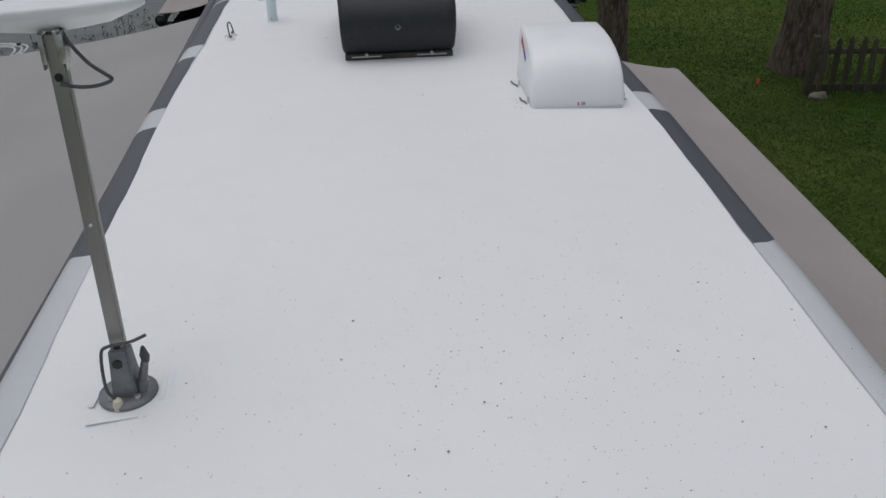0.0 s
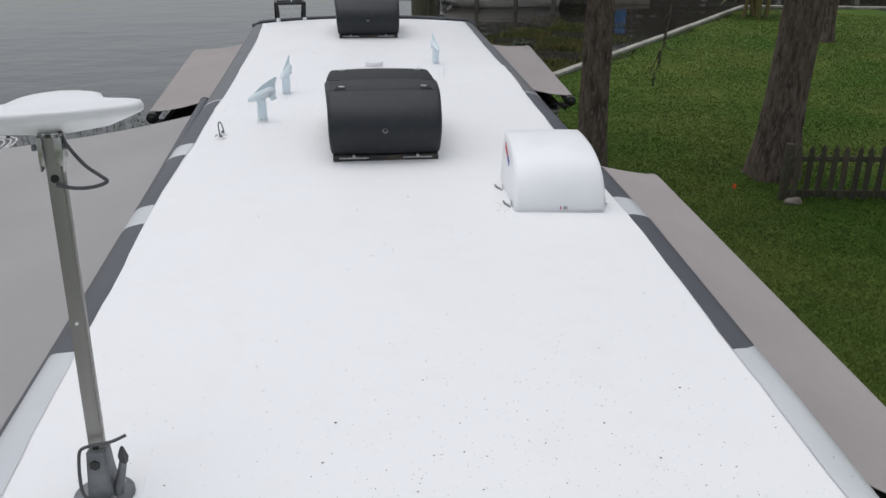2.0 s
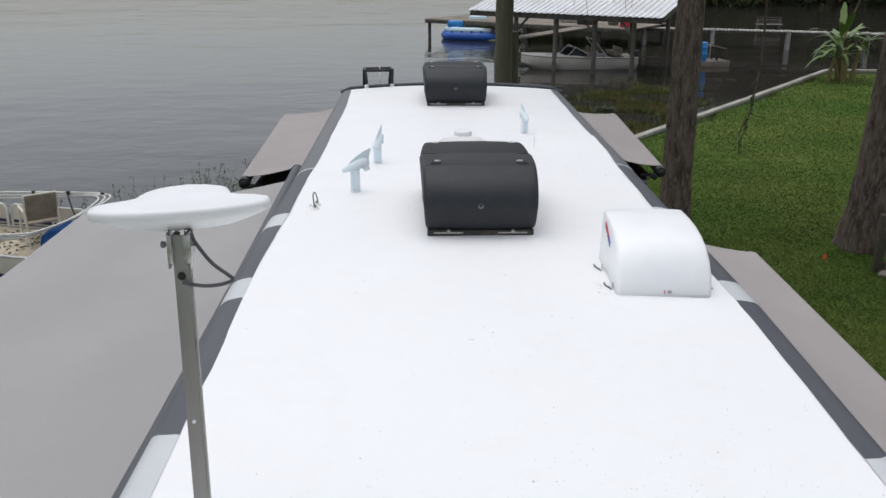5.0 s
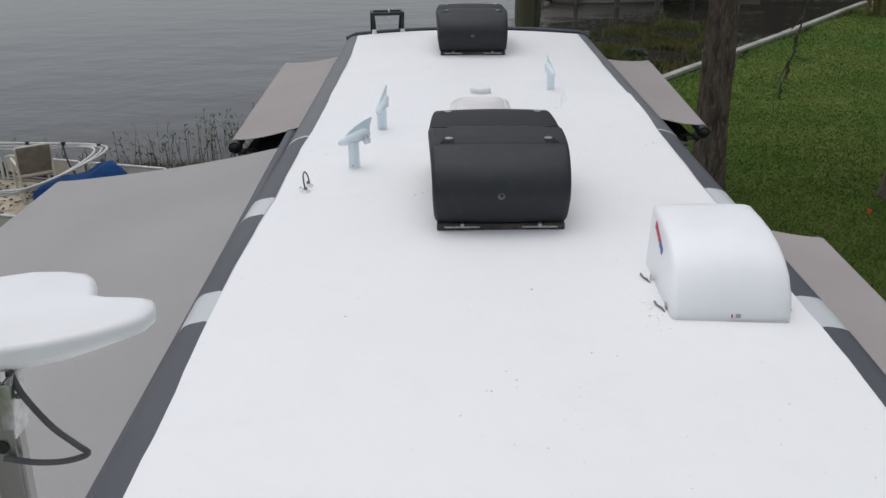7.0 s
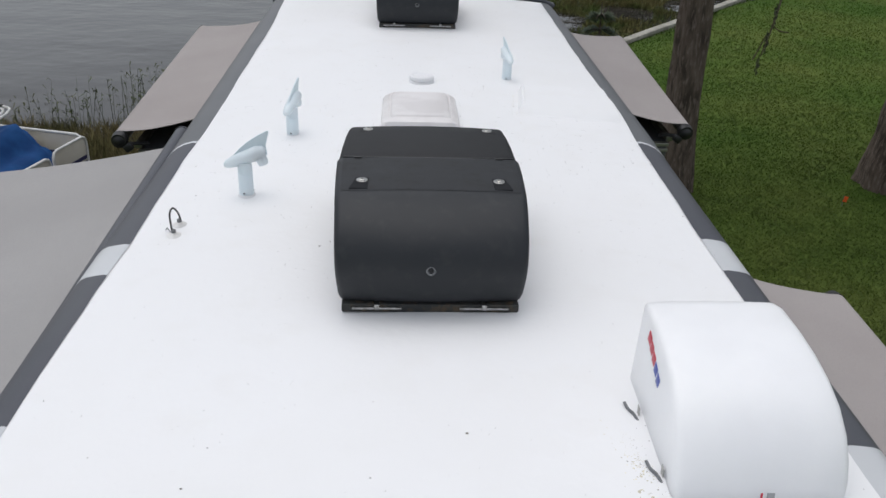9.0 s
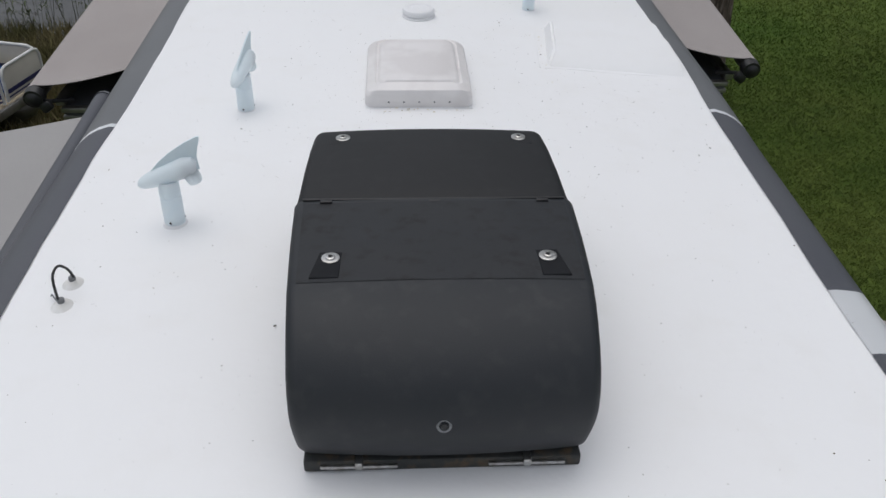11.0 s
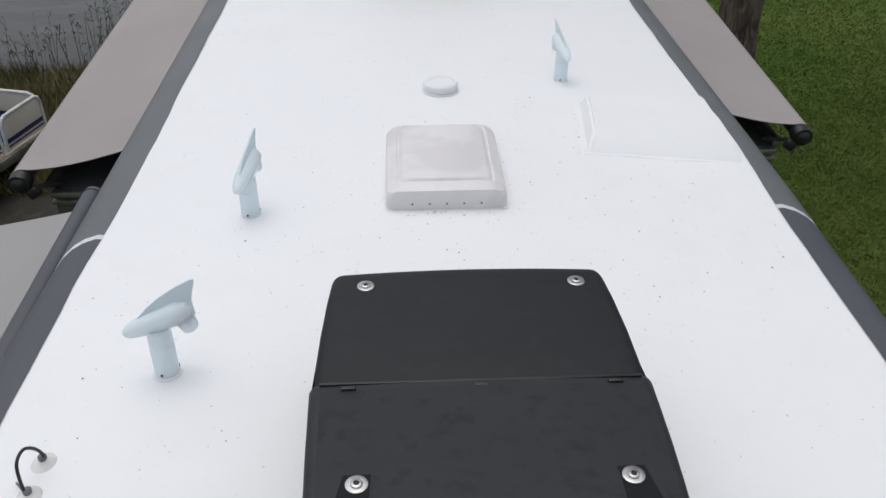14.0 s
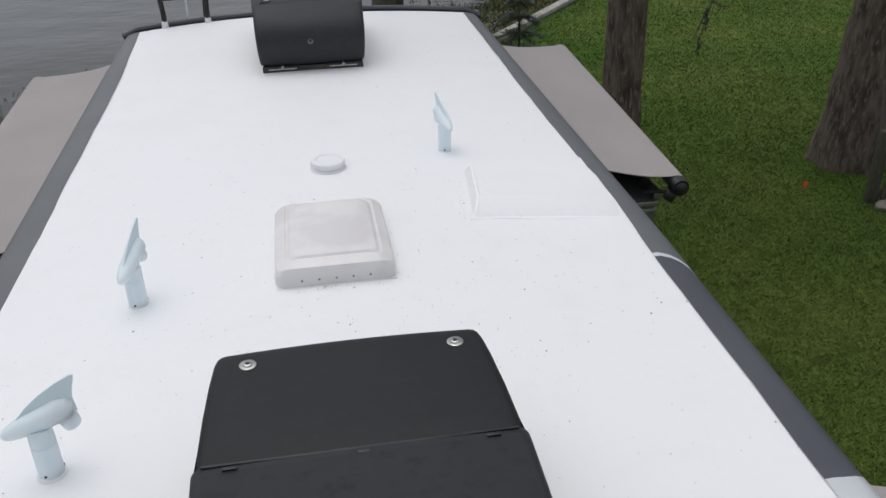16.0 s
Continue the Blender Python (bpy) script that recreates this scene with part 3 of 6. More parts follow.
slide_room(-1, 7.80, 10.5, 1.86)
AWN_END = 7.20
# the wide patio awning, rolled out from a dark case along the roof's edge
awning = topper(-1, -1.4, AWN_END, 3.26, 2.865, 2.865, STONE_CLOTH, "wide grey fabric patio awning rolled out", sag=0.03, x_in=1.345, z_in=3.25, roll=0.04, name="patio_awning", z_near=3.345, skew=0.16)
bm = bmesh.new()
sweep(bm, [(-1.350, -1.45, 3.275), (-1.352, 3.0, 3.285), (-1.362, 5.0, 3.305), (-1.378, 7.08, 3.34)], 0.043, 14)
rod(bm, (-1.378, 7.08, 3.34), (-1.378, 7.105, 3.34), 0.047, 0.041, 14)
part("awning_case", bm, SLATE, awning, "dark grey rounded awning case")
for yy in (-1.3, 7.02):
    bm = bmesh.new()
    sweep(bm, [(-1.36, yy, 2.2), (-2.3, yy, 2.45), (-3.24, yy, 2.83)], 0.022, 8)
    part("awning_arm", bm, ALU, awning)

# ladder hoop over the back edge
hoop = thing("roof_ladder_hoop", "black steel ladder hoop over the back edge", "ladder", (-0.868, 10.655, 0), 8)
for sx in (-0.155, 0.155):
    bm = bmesh.new()
    z0 = roof_z(-0.9)
    sweep(bm, curve_pts([(sx, 0, z0), (sx, 0.0, z0 + 0.10), (sx * 1.06, 0.03, z0 + 0.205)], 8), 0.018, 8)
    part("front_post", bm, BLACK, hoop)
    bm = bmesh.new()
    sweep(bm, [(sx * 1.06, 0.20, z0 + 0.205), (sx * 1.02, 0.33, z0 + 0.02), (sx, 0.36, z0 - 1.6)], 0.018, 8)
    part("back_post", bm, BLACK, hoop)
    bm = bmesh.new()
    box(bm, (sx * 1.06, 0.115, z0 + 0.205), (0.028, 0.21, 0.03), 0.006)
    part("side_bar", bm, BLACK, hoop)
    bm = bmesh.new()
    lathe(bm, [(0.026, -0.002), (0.024, 0.02), (0.02, 0.045), (0.016, 0.05)], 12, (sx, 0, z0))
    part("foot_socket", bm, DISH_WHITE, hoop, "white plastic foot socket")
for yy in (0.02, 0.21):
    bm = bmesh.new()
    box(bm, (0, yy, z0 + 0.205), (0.35, 0.03, 0.034), 0.006)
    part("cross_bar", bm, BLACK, hoop)
for k in range(4):
    bm = bmesh.new()
    rod(bm, (-0.155, 0.36, z0 - 0.3 - 0.32 * k), (0.155, 0.36, z0 - 0.3 - 0.32 * k), 0.013)
    part("rung", bm, BLACK, hoop)
bm = bmesh.new()
rod(bm, (0.02, 0.12, z0 + 0.0), (0.02, 0.12, z0 + 0.24), 0.008)
part("peg", bm, DISH_WHITE, hoop)

# ---------- roof air conditioners ----------


def air_conditioner(cx, y, cy_scale=1.0):
    ac = thing("roof_air_conditioner", "charcoal plastic roof air conditioner hood, chalky on top", "air conditioner", (cx, y, roof_z(0)), group="roof air conditioners")
    front = [(0.03, 0.030), (-0.022, 0.034), (-0.045, 0.060), (-0.066, 0.11), (-0.077, 0.15), (-0.080, 0.19), (-0.068, 0.235), (-0.040, 0.275), (0.005, 0.310), (0.06, 0.336),
             (0.115, 0.355), (0.175, 0.365), (0.26, 0.368), (0.36, 0.365), (0.46, 0.359), (0.532, 0.353), (0.549, 0.346), (0.552, 0.325), (0.552, 0.030)]
    w = [0.314, 0.317, 0.320, 0.323, 0.325, 0.326, 0.327, 0.328, 0.329, 0.331, 0.333, 0.336, 0.340, 0.345, 0.349, 0.352, 0.352, 0.352, 0.333]
    bm = bmesh.new()
    shell(bm, front, w, 0.024, 10, 0.006)
    for v in bm.verts:
        v.co.y += 0.030 * (v.co.x / 0.33) ** 2 * max(0.0, min(1.0, (0.15 - v.co.y) / 0.2))
    hood = part("front_hood", bm, CHARCOAL, ac, smooth=35)
    # the chalked panel behind the crest
    bm = bmesh.new()
    rows = []
    for j in range(9):
        yy = 0.178 + 0.340 * j / 8
        zz = np.interp(yy, [p[0] for p in front[11:16]], [p[1] for p in front[11:16]])
        rows.append([bm.verts.new((u * (0.314 + 0.012 * j / 8), yy, zz + 0.006 * (1 - u * u) + 0.0012)) for u in np.linspace(-1, 1, 13)])
    for a, b in zip(rows, rows[1:]):
        for i in range(12):
            bm.faces.new((a[i], a[i + 1], b[i + 1], b[i]))
    part("chalked_panel", bm, CHALKY, hood, "dusty chalked top panel")
    back = [(0.54, 0.030), (0.54, 0.325), (0.56, 0.335), (0.62, 0.342), (0.72, 0.347), (0.84, 0.348), (0.925, 0.343), (0.957, 0.331), (0.970, 0.295), (0.978, 0.17), (0.98, 0.032)]
    wb = [0.335, 0.349, 0.349, 0.348, 0.344, 0.337, 0.331, 0.330, 0.330, 0.331, 0.331]
    bm = bmesh.new()
    shell(bm, back, wb, 0.028, 10, 0.009)
    part("rear_hood", bm, DARK_HOOD, ac, smooth=35)
    # base pan, bright clips
    bm = bmesh.new()
    box(bm, (0, 0.46, 0.015), (0.612, 0.97, 0.034), 0.006)
    part("base_pan", bm, BASE_GREY, ac, "grimy dark base pan")
    for sx in (-1, 1):
        bm = bmesh.new()
        box(bm, (sx * 0.185, -0.0275, 0.018), (0.17, 0.012, 0.009), 0.003)
        box(bm, (sx * 0.185, -0.024, 0.026), (0.018, 0.03, 0.022), 0.004)
        part("base_clip", bm, STEEL, ac, "bright metal clip along the base")
    # four bolts with washers on moulded pads; front pads darker to paint recess shade
    for bx, by, bz, pad in ((-0.244, 0.260, 0.3665, 1), (0.244, 0.260, 0.3665, 1), (-0.245, 0.884, 0.3465, 0), (0.254, 0.884, 0.3465, 0)):
        bm = bmesh.new()
        if pad:
            out = 1 if bx > 0 else -1
            top = [(bx - 0.025 * out, by + 0.024), (bx + 0.025 * out, by + 0.024), (bx + 0.044 * out, by - 0.070), (bx - 0.021 * out, by - 0.070)]
            lo = [bm.verts.new((px, py, bz - 0.03)) for px, py in top]
            hi = [bm.verts.new((px, py, float(np.interp(py, [q[0] for q in front[9:16]], [q[1] for q in front[9:16]])) + 0.0062)) for px, py in top]
            for k in range(4):
                bm.faces.new((lo[k], lo[(k + 1) % 4], hi[(k + 1) % 4], hi[k]))
            bm.faces.new(hi)
            bmesh.ops.bevel(bm, geom=bm.edges[:], offset=0.002, segments=1, affect='EDGES')
            bmesh.ops.recalc_face_normals(bm, faces=bm.faces)
        else:
            vs = box(bm, (bx, by, bz - 0.006), (0.075, 0.09, 0.014), 0.006, Matrix.Rotation(math.radians(-5), 4, 'X'))
        part("bolt_pad", bm, PAD_SHADE if pad else DARK_HOOD, hood)
        bm = bmesh.new()
        zt = bz + (0.0055 if pad else 0.002)
        lathe(bm, [(0.0205, 0.0), (0.0205, 0.0025), (0.0195, 0.003), (0.0112, 0.003), (0.0108, 0.0052), (0.0092, 0.0064), (0.0058, 0.0066), (0.0052, 0.0030), (0.0012, 0.0028)], 20, (bx, by, zt))
        bolt = part("bolt", bm, STEEL, ac, "stainless bolt and washer")
        bm = bmesh.new()
        lathe(bm, [(0.0056, 0.0), (0.0056, 0.0045), (0.002, 0.0047)], 6, (bx, by, zt))
        part("socket", bm, BLACK, bolt)
    # added black strip that draws the dark line along the hood seam
    bm = bmesh.new()
    box(bm, (0, 0.541, 0.3535), (0.660, 0.007, 0.006), 0.002)
    part("seam_gasket", bm, BLACK, hood)
    # drain slots under the seam
    for sx in (-0.27, 0.0, 0.27):
        bm = bmesh.new()
        box(bm, (sx, 0.522, 0.3585), (0.030, 0.010, 0.008), 0.002)
        part("slot", bm, BLACK, hood)
    # small round badge screw on the nose
    bm = bmesh.new()
    rot = Matrix.Rotation(math.radians(70), 4, 'X')
    rings = [(0.017, 0.0), (0.016, 0.002), (0.011, 0.004), (0.009, 0.0)]
    lathe(bm, rings, 18)
    bmesh.ops.transform(bm, matrix=Matrix.Translation((-0.004, -0.079, 0.191)) @ rot, verts=bm.verts)
    part("nose_screw", bm, CAST, hood, "grey nose screw")
    bm = bmesh.new()
    lathe(bm, [(0.006, 0.0), (0.006, 0.006)], 10)
    bmesh.ops.transform(bm, matrix=Matrix.Translation((-0.004, -0.0795, 0.191)) @ rot, verts=bm.verts)
    part("screw_hole", bm, BLACK, hood)
    return ac


ac1 = air_conditioner(-0.008, 4.85)
ac2 = copy_thing(ac1, pose(0.008, 9.29, roof_z(0)))

# ---------- white vent cover ----------
cover = thing("roof_vent_cover", "domed translucent white plastic roof vent cover", "vent cover", (0.812, 3.902, roof_z(0.85)))
outline = [(0.02, -0.03), (0.0, -0.028), (0.008, 0.05), (0.03, 0.105), (0.075, 0.165), (0.14, 0.215), (0.22, 0.248), (0.31, 0.268), (0.42, 0.280), (0.55, 0.284), (0.60, 0.272), (0.605, 0.245), (0.60, -0.028), (0.58, -0.03)]
bm = bmesh.new()
outline = [(y * 0.935, z) for y, z in outline]
shell(bm, outline, [0.228, 0.229, 0.229, 0.228, 0.226, 0.222, 0.218, 0.215, 0.211, 0.207, 0.205, 0.205, 0.212, 0.214], 0.024, 8, 0.004)
for v in bm.verts:
    v.co.x += 0.02 * v.co.z
hood = part("hood", bm, CAP_WHITE, cover, smooth=50)
for sx in (-1, 1):
    for yy in (0.10, 0.36):
        bm = bmesh.new()
        m = Matrix.Rotation(math.radians(8), 4, 'X')
        box(bm, (sx * 0.246, yy, 0.006), (0.036, 0.022, 0.003), 0.001)
        box(bm, (sx * 0.2300, yy, 0.022), (0.003, 0.022, 0.032), 0.001)
        part("bracket", bm, STEEL, cover, "thin steel mounting bracket")
        bm = bmesh.new()
        sweep(bm, curve_pts([(sx * 0.262, yy + 0.045, 0.020), (sx * 0.256, yy + 0.020, 0.014), (sx * 0.246, yy - 0.004, 0.016), (sx * 0.238, yy - 0.030, 0.008)], 8), 0.0048, 6)
        part("wire_clip", bm, CAST, cover)
bm = bmesh.new()
box(bm, (0.0, 0.004, 0.002), (0.440, 0.014, 0.010), 0.004)
for sx in (-1, 1):
    box(bm, (sx * 0.226, 0.28, 0.002), (0.014, 0.50, 0.010), 0.004)
part("rim", bm, CAP_WHITE, cover, "flared lower rim")
# brand marks as plain shapes
HOOD_W = ((0.0, 0.13, 0.21, 0.29, 0.39, 0.52), (0.229, 0.222, 0.218, 0.215, 0.211, 0.207))
for k, mt in enumerate((RED_INK, RED_INK, RED_INK, BLUE_INK, BLUE_INK)):
    bm = bmesh.new()
    yk, zk = 0.43 - 0.034 * k, 0.226 - 0.013 * k
    box(bm, (-float(np.interp(yk, *HOOD_W)) + 0.02 * zk - 0.0012, yk, zk), (0.0024, 0.031, 0.036), 0.0008, Matrix.Rotation(math.radians(16), 4, 'X'))
    part("side_sticker", bm, mt, hood, "red and blue side sticker")
for k, (mt, wd) in enumerate(((RED_INK, 0.006), (GREY_INK, 0.020))):
    bm = bmesh.new()
    box(bm, (0.0 + 0.024 * k, 0.0035, 0.026), (wd, 0.002, 0.015), 0.0006, Matrix.Rotation(math.radians(-9), 4, 'X'))
    part("front_sticker", bm, mt, hood, "tiny front sticker")

# ---------- square roof hatch ----------
hatch = thing("roof_vent_hatch", "closed off-white plastic roof vent hatch", "vent hatch", (-0.011, 6.676, roof_z(0)))
bm = bmesh.new()
n = 12
grid = []
for s, (inset, z) in enumerate(((0.004, -0.003), (0.0, 0.010), (0.002, 0.046), (0.010, 0.058), (0.040, 0.066), (0.046, 0.061), (0.052, 0.061), (0.058, 0.068), (0.066, 0.070))):
    ring = []
    for cxx, cyy, a0 in ((1, 1, 0), (-1, 1, 90), (-1, -1, 180), (1, -1, 270)):
        r = 0.034
        hx, hy = 0.214 - inset - r, 0.272 - inset - r
        for k in range(5):
            a = math.radians(a0 + 22.5 * k)
            px, py = cxx * hx + r * math.cos(a), cyy * hy + r * math.sin(a)
            ring.append(bm.verts.new((px, 0.258 + py, z + 0.042 * (1 - (px / 0.208) ** 2) * min(1, s / 3))))
    grid.append(ring)
for a, b in zip(grid, grid[1:]):
    for k in range(len(a)):
        bm.faces.new((a[k], a[(k + 1) % len(a)], b[(k + 1) % len(a)], b[k]))
lid_top = bm.faces.new(grid[-1])
bmesh.ops.triangulate(bm, faces=[lid_top])
bmesh.ops.recalc_face_normals(bm, faces=bm.faces)
lid = part("lid", bm, HATCH, hatch, smooth=28)
for k in range(5):
    bm = bmesh.new()
    rod(bm, (-0.12 + 0.06 * k, -0.008, 0.026), (-0.12 + 0.06 * k, -0.015, 0.026), 0.004, seg=8)
    part("rivet", bm, CAST, lid)
bm = bmesh.new()
box(bm, (0, 0.258, 0.000), (0.427, 0.543, 0.006), 0.002)
part("flange", bm, ROOF_WHITE, hatch)

# ---------- low pipe cap ----------
bm = bmesh.new()
lathe(bm, [(0.082, -0.003), (0.082, 0.008), (0.072, 0.014), (0.078, 0.02), (0.08, 0.038), (0.074, 0.048), (0.055, 0.052), (0.05, 0.047), (0.0451, 0.046)], 32)
cap = part("plumbing_vent", bm, DISH_WHITE)
cap.matrix_basis = pose(0.014, 7.715, roof_z(0)) @ Matrix.Diagonal((1, 1, 0.82, 1))
tagged(cap, "low round white plastic plumbing vent on the roof", "roof vent")

# ---------- raised painted-over skylight ----------
bm = bmesh.new()
lo = [(0.565, 7.09), (1.165, 7.01), (1.175, 7.58), (0.615, 7.56)]
hi = [(0.602, 7.172), (1.142, 7.090), (1.152, 7.545), (0.640, 7.535)]
a = [bm.verts.new((x, y, roof_z(x) - 0.002)) for x, y in lo]
b = [bm.verts.new((x, y, roof_z(x) + 0.056)) for x, y in hi]
for k in range(4):
    bm.faces.new((a[k], a[(k + 1) % 4], b[(k + 1) % 4], b[k]))
bm.faces.new(b)
bmesh.ops.bevel(bm, geom=bm.edges[:], offset=0.010, segments=2, affect='EDGES')
bmesh.ops.recalc_face_normals(bm, faces=bm.faces)
sk = thing("roof_skylight", "low raised skylight box painted over in white", "skylight")
part("curb", bm, ROOF_WHITE, sk)
for ends in (((0.532, 7.08), (0.572, 7.62)), ((0.55, 7.072), (1.14, 7.002))):
    bm = bmesh.new()
    pts = [(ends[0][0] + (ends[1][0] - ends[0][0]) * u, ends[0][1] + (ends[1][1] - ends[0][1]) * u + 0.006 * math.sin(9 * u)) for u in np.linspace(0, 1, 13)]
    sweep(bm, [(x, y, roof_z(x) - 0.002) for x, y in pts], [0.005 + 0.0015 * math.sin(5 * k) for k in range(13)], 8)
    part("sealant_bead", bm, ROOF_WHITE, sk, "bead of white sealant")

# ---------- wind-turned pipe vents ----------


def pipe_vent(x, y, heading, tall=0.165, tip=-6):
    v = thing("pipe_vent", "pale blue plastic pipe vent with a swivelling finned head", "pipe vent", (x, y, roof_z(x)), group="finned pipe vents")
    bm = bmesh.new()
    lathe(bm, [(0.046, -0.004), (0.044, 0.003), (0.041, 0.006), (0.039, 0.007)], 20)
    part("sealant_ring", bm, ROOF_WHITE, v)
    bm = bmesh.new()
    lathe(bm, [(0.0375, 0.0), (0.0375, tall * 0.66), (0.035, tall * 0.67), (0.035, tall * 0.69), (0.0375, tall * 0.70), (0.036, tall)], 24)
    pipe = part("pipe", bm, BLUE_PIPE, v)
    for a in (20, 140, 260):
        bm = bmesh.new()
        c, s = math.cos(math.radians(a)), math.sin(math.radians(a))
        rod(bm, (0.036 * c, 0.036 * s, 0.018), (0.0395 * c, 0.0395 * s, 0.018), 0.004, seg=8)
        part("screw", bm, BLACK, pipe)
    rot = Matrix.Rotation(math.radians(heading), 4, 'Z')
    up = Matrix.Translation((0, 0, tall)) @ rot @ Matrix.Rotation(math.radians(tip), 4, 'Y')
    # head: nose at -x, open drooping scoop at +x
    bm = bmesh.new()
    sweep(bm, [(-0.104, 0, 0.002), (-0.099, 0, 0.003), (-0.085, 0, 0.006), (-0.055, 0, 0.012), (-0.02, 0, 0.018), (0.03, 0, 0.026), (0.075, 0, 0.034), (0.10, 0, 0.034), (0.112, 0, 0.03)],
          [0.004, 0.012, 0.020, 0.027, 0.031, 0.034, 0.036, 0.031, 0.018], 16)
    sweep(bm, curve_pts([(0.060, 0, 0.03), (0.082, 0, 0.012), (0.090, 0, -0.012), (0.092, 0, -0.026)], 8), [0.029, 0.029, 0.029, 0.029, 0.028, 0.028, 0.027, 0.026, 0.024], 14)
    bmesh.ops.transform(bm, matrix=up, verts=bm.verts)
    headp = part("head", bm, BLUE_PIPE, v)
    bm = bmesh.new()
    top = [(-0.066, 0.024), (-0.044, 0.044), (-0.010, 0.068), (0.035, 0.092), (0.090, 0.113), (0.140, 0.127), (0.150, 0.125), (0.145, 0.110), (0.134, 0.090), (0.122, 0.060), (0.120, 0.015), (0.05, 0.040), (0.0, 0.030)]
    f = bm.faces.new([bm.verts.new((px, -0.003, pz)) for px, pz in top])
    r = bmesh.ops.extrude_face_region(bm, geom=[f])
    bmesh.ops.translate(bm, vec=(0, 0.006, 0), verts=[q for q in r["geom"] if isinstance(q, bmesh.types.BMVert)])
    bmesh.ops.recalc_face_normals(bm, faces=bm.faces)
    bmesh.ops.transform(bm, matrix=up, verts=bm.verts)
    part("fin", bm, BLUE_FIN, headp, "thin upright fin", smooth=30)
    return v


pipe_vent(-0.803, 5.865, 5, 0.160, -9).scale = (0.87, 0.87, 0.97)
pipe_vent(-0.690, 6.675, 74, 0.165, -10).scale = (0.86, 0.86, 0.9)
small = pipe_vent(0.574, 7.82, 102, 0.165, -6)
small.scale = (0.82, 0.82, 0.84)

# ---------- cable loop through the roof ----------
loop = thing("cable_loop", "black rubber cable loop coming through the roof", "cable", (-1.036, 5.508, roof_z(1.05)))
loop.scale = (0.76, 0.85, 0.74)
bm = bmesh.new()
sweep(bm, curve_pts([(0.0, -0.055, 0.0), (-0.004, -0.057, 0.05), (-0.012, -0.035, 0.115), (-0.006, 0.005, 0.130), (0.004, 0.04, 0.095), (0.010, 0.062, 0.045), (0.012, 0.066, 0.0)], 22), 0.0052, 8)
part("cable", bm, CABLE_RUBBER, loop)
for yy in (-0.055, 0.066):
    bm = bmesh.new()
    lathe(bm, [(0.040, -0.003), (0.034, 0.004), (0.022, 0.008), (0.014, 0.016), (0.010, 0.018)], 18, (0.004, yy, 0))
    part("sealant_blob", bm, SEALANT, loop)
    bm = bmesh.new()
    lathe(bm, [(0.013, 0.012), (0.013, 0.03), (0.009, 0.034)], 10, (0.004, yy, 0))
    part("cable_gland", bm, CAST, loop)
bm = bmesh.new()
sweep(bm, [(-0.05, -0.01, 0.006), (-0.035, -0.03, 0.03), (-0.015, -0.045, 0.012)], 0.003, 6)
part("loose_wire", bm, CAST, loop)

# ---------- antenna on its leaning mast ----------
base = Vector((-0.880, 1.902, roof_z(0.89)))
top = Vector((-0.890, 1.990, 4.434))
ant = thing("tv_antenna", "white winged television antenna on a leaning aluminium mast", "antenna", base)
bm = bmesh.new()
lathe(bm, [(0.077, -0.003), (0.077, 0.007), (0.071, 0.012), (0.05, 0.016), (0.0401, 0.016)], 32)
plate = part("base_plate", bm, CAST, ant, "round cast metal base plate")
for a in (40, 130, 230, 310):
    bm = bmesh.new()
    c, s = math.cos(math.radians(a)), math.sin(math.radians(a))
    lathe(bm, [(0.009, 0.012), (0.009, 0.02), (0.006, 0.024)], 8, (0.052 * c, 0.052 * s, 0))
    part("plate_bolt", bm, STEEL, plate)
lean = (top - base).normalized()
mast_rot = Matrix(((1, 0, lean.x), (0, 1, lean.y), (0, 0, lean.z))).to_4x4()
bm = bmesh.new()
lo_r = [bm.verts.new(q) for q in ((-0.030, -0.040, 0.012), (0.034, -0.036, 0.012), (0.034, 0.045, 0.012), (-0.030, 0.045, 0.012))]
mi_r = [bm.verts.new(q) for q in ((-0.027, -0.030, 0.075), (0.027, -0.028, 0.075), (0.027, 0.040, 0.075), (-0.027, 0.040, 0.075))]
hi_r = [bm.verts.new(q) for q in ((-0.024, -0.016, 0.150), (0.024, -0.016, 0.150), (0.024, 0.036, 0.140), (-0.024, 0.036, 0.140))]
for ra, rb in ((lo_r, mi_r), (mi_r, hi_r)):
    for k in range(4):
        bm.faces.new((ra[k], ra[(k + 1) % 4], rb[(k + 1) % 4], rb[k]))
bm.faces.new(lo_r[::-1])
bm.faces.new(hi_r)
bmesh.ops.bevel(bm, geom=bm.edges[:], offset=0.004, segments=2, affect='EDGES')
bmesh.ops.recalc_face_normals(bm, faces=bm.faces)
house = part("lift_housing", bm, CAST, ant, "cast metal folding bracket")
bm = bmesh.new()
rod(bm, (-0.004, -0.026, 0.112), (-0.004, -0.012, 0.112), 0.014, seg=6)
part("pivot_bolt", bm, BLACK, house)
bm = bmesh.new()
lathe(bm, [(0.010, 0.0), (0.014, 0.02), (0.006, 0.045), (0.0005, 0.052)], 6, (0.058, 0.012, 0.092))
part("pointer", bm, CABLE, house)
bm = bmesh.new()
rod(bm, (0.038, -0.012, 0.012), (0.056, 0.012, 0.095), 0.014, 0.010, 10)
part("gear_shaft", bm, CAST, house)
bm = bmesh.new()
lathe(bm, [(0.015, 0.0), (0.014, 0.014), (0.011, 0.028), (0.004, 0.032)], 9, (-0.012, -0.062, 0.0))
part("sealant_lump", bm, STAIN, ant, "yellowed sealant lump")
ln = (top - base).length
bm = bmesh.new()
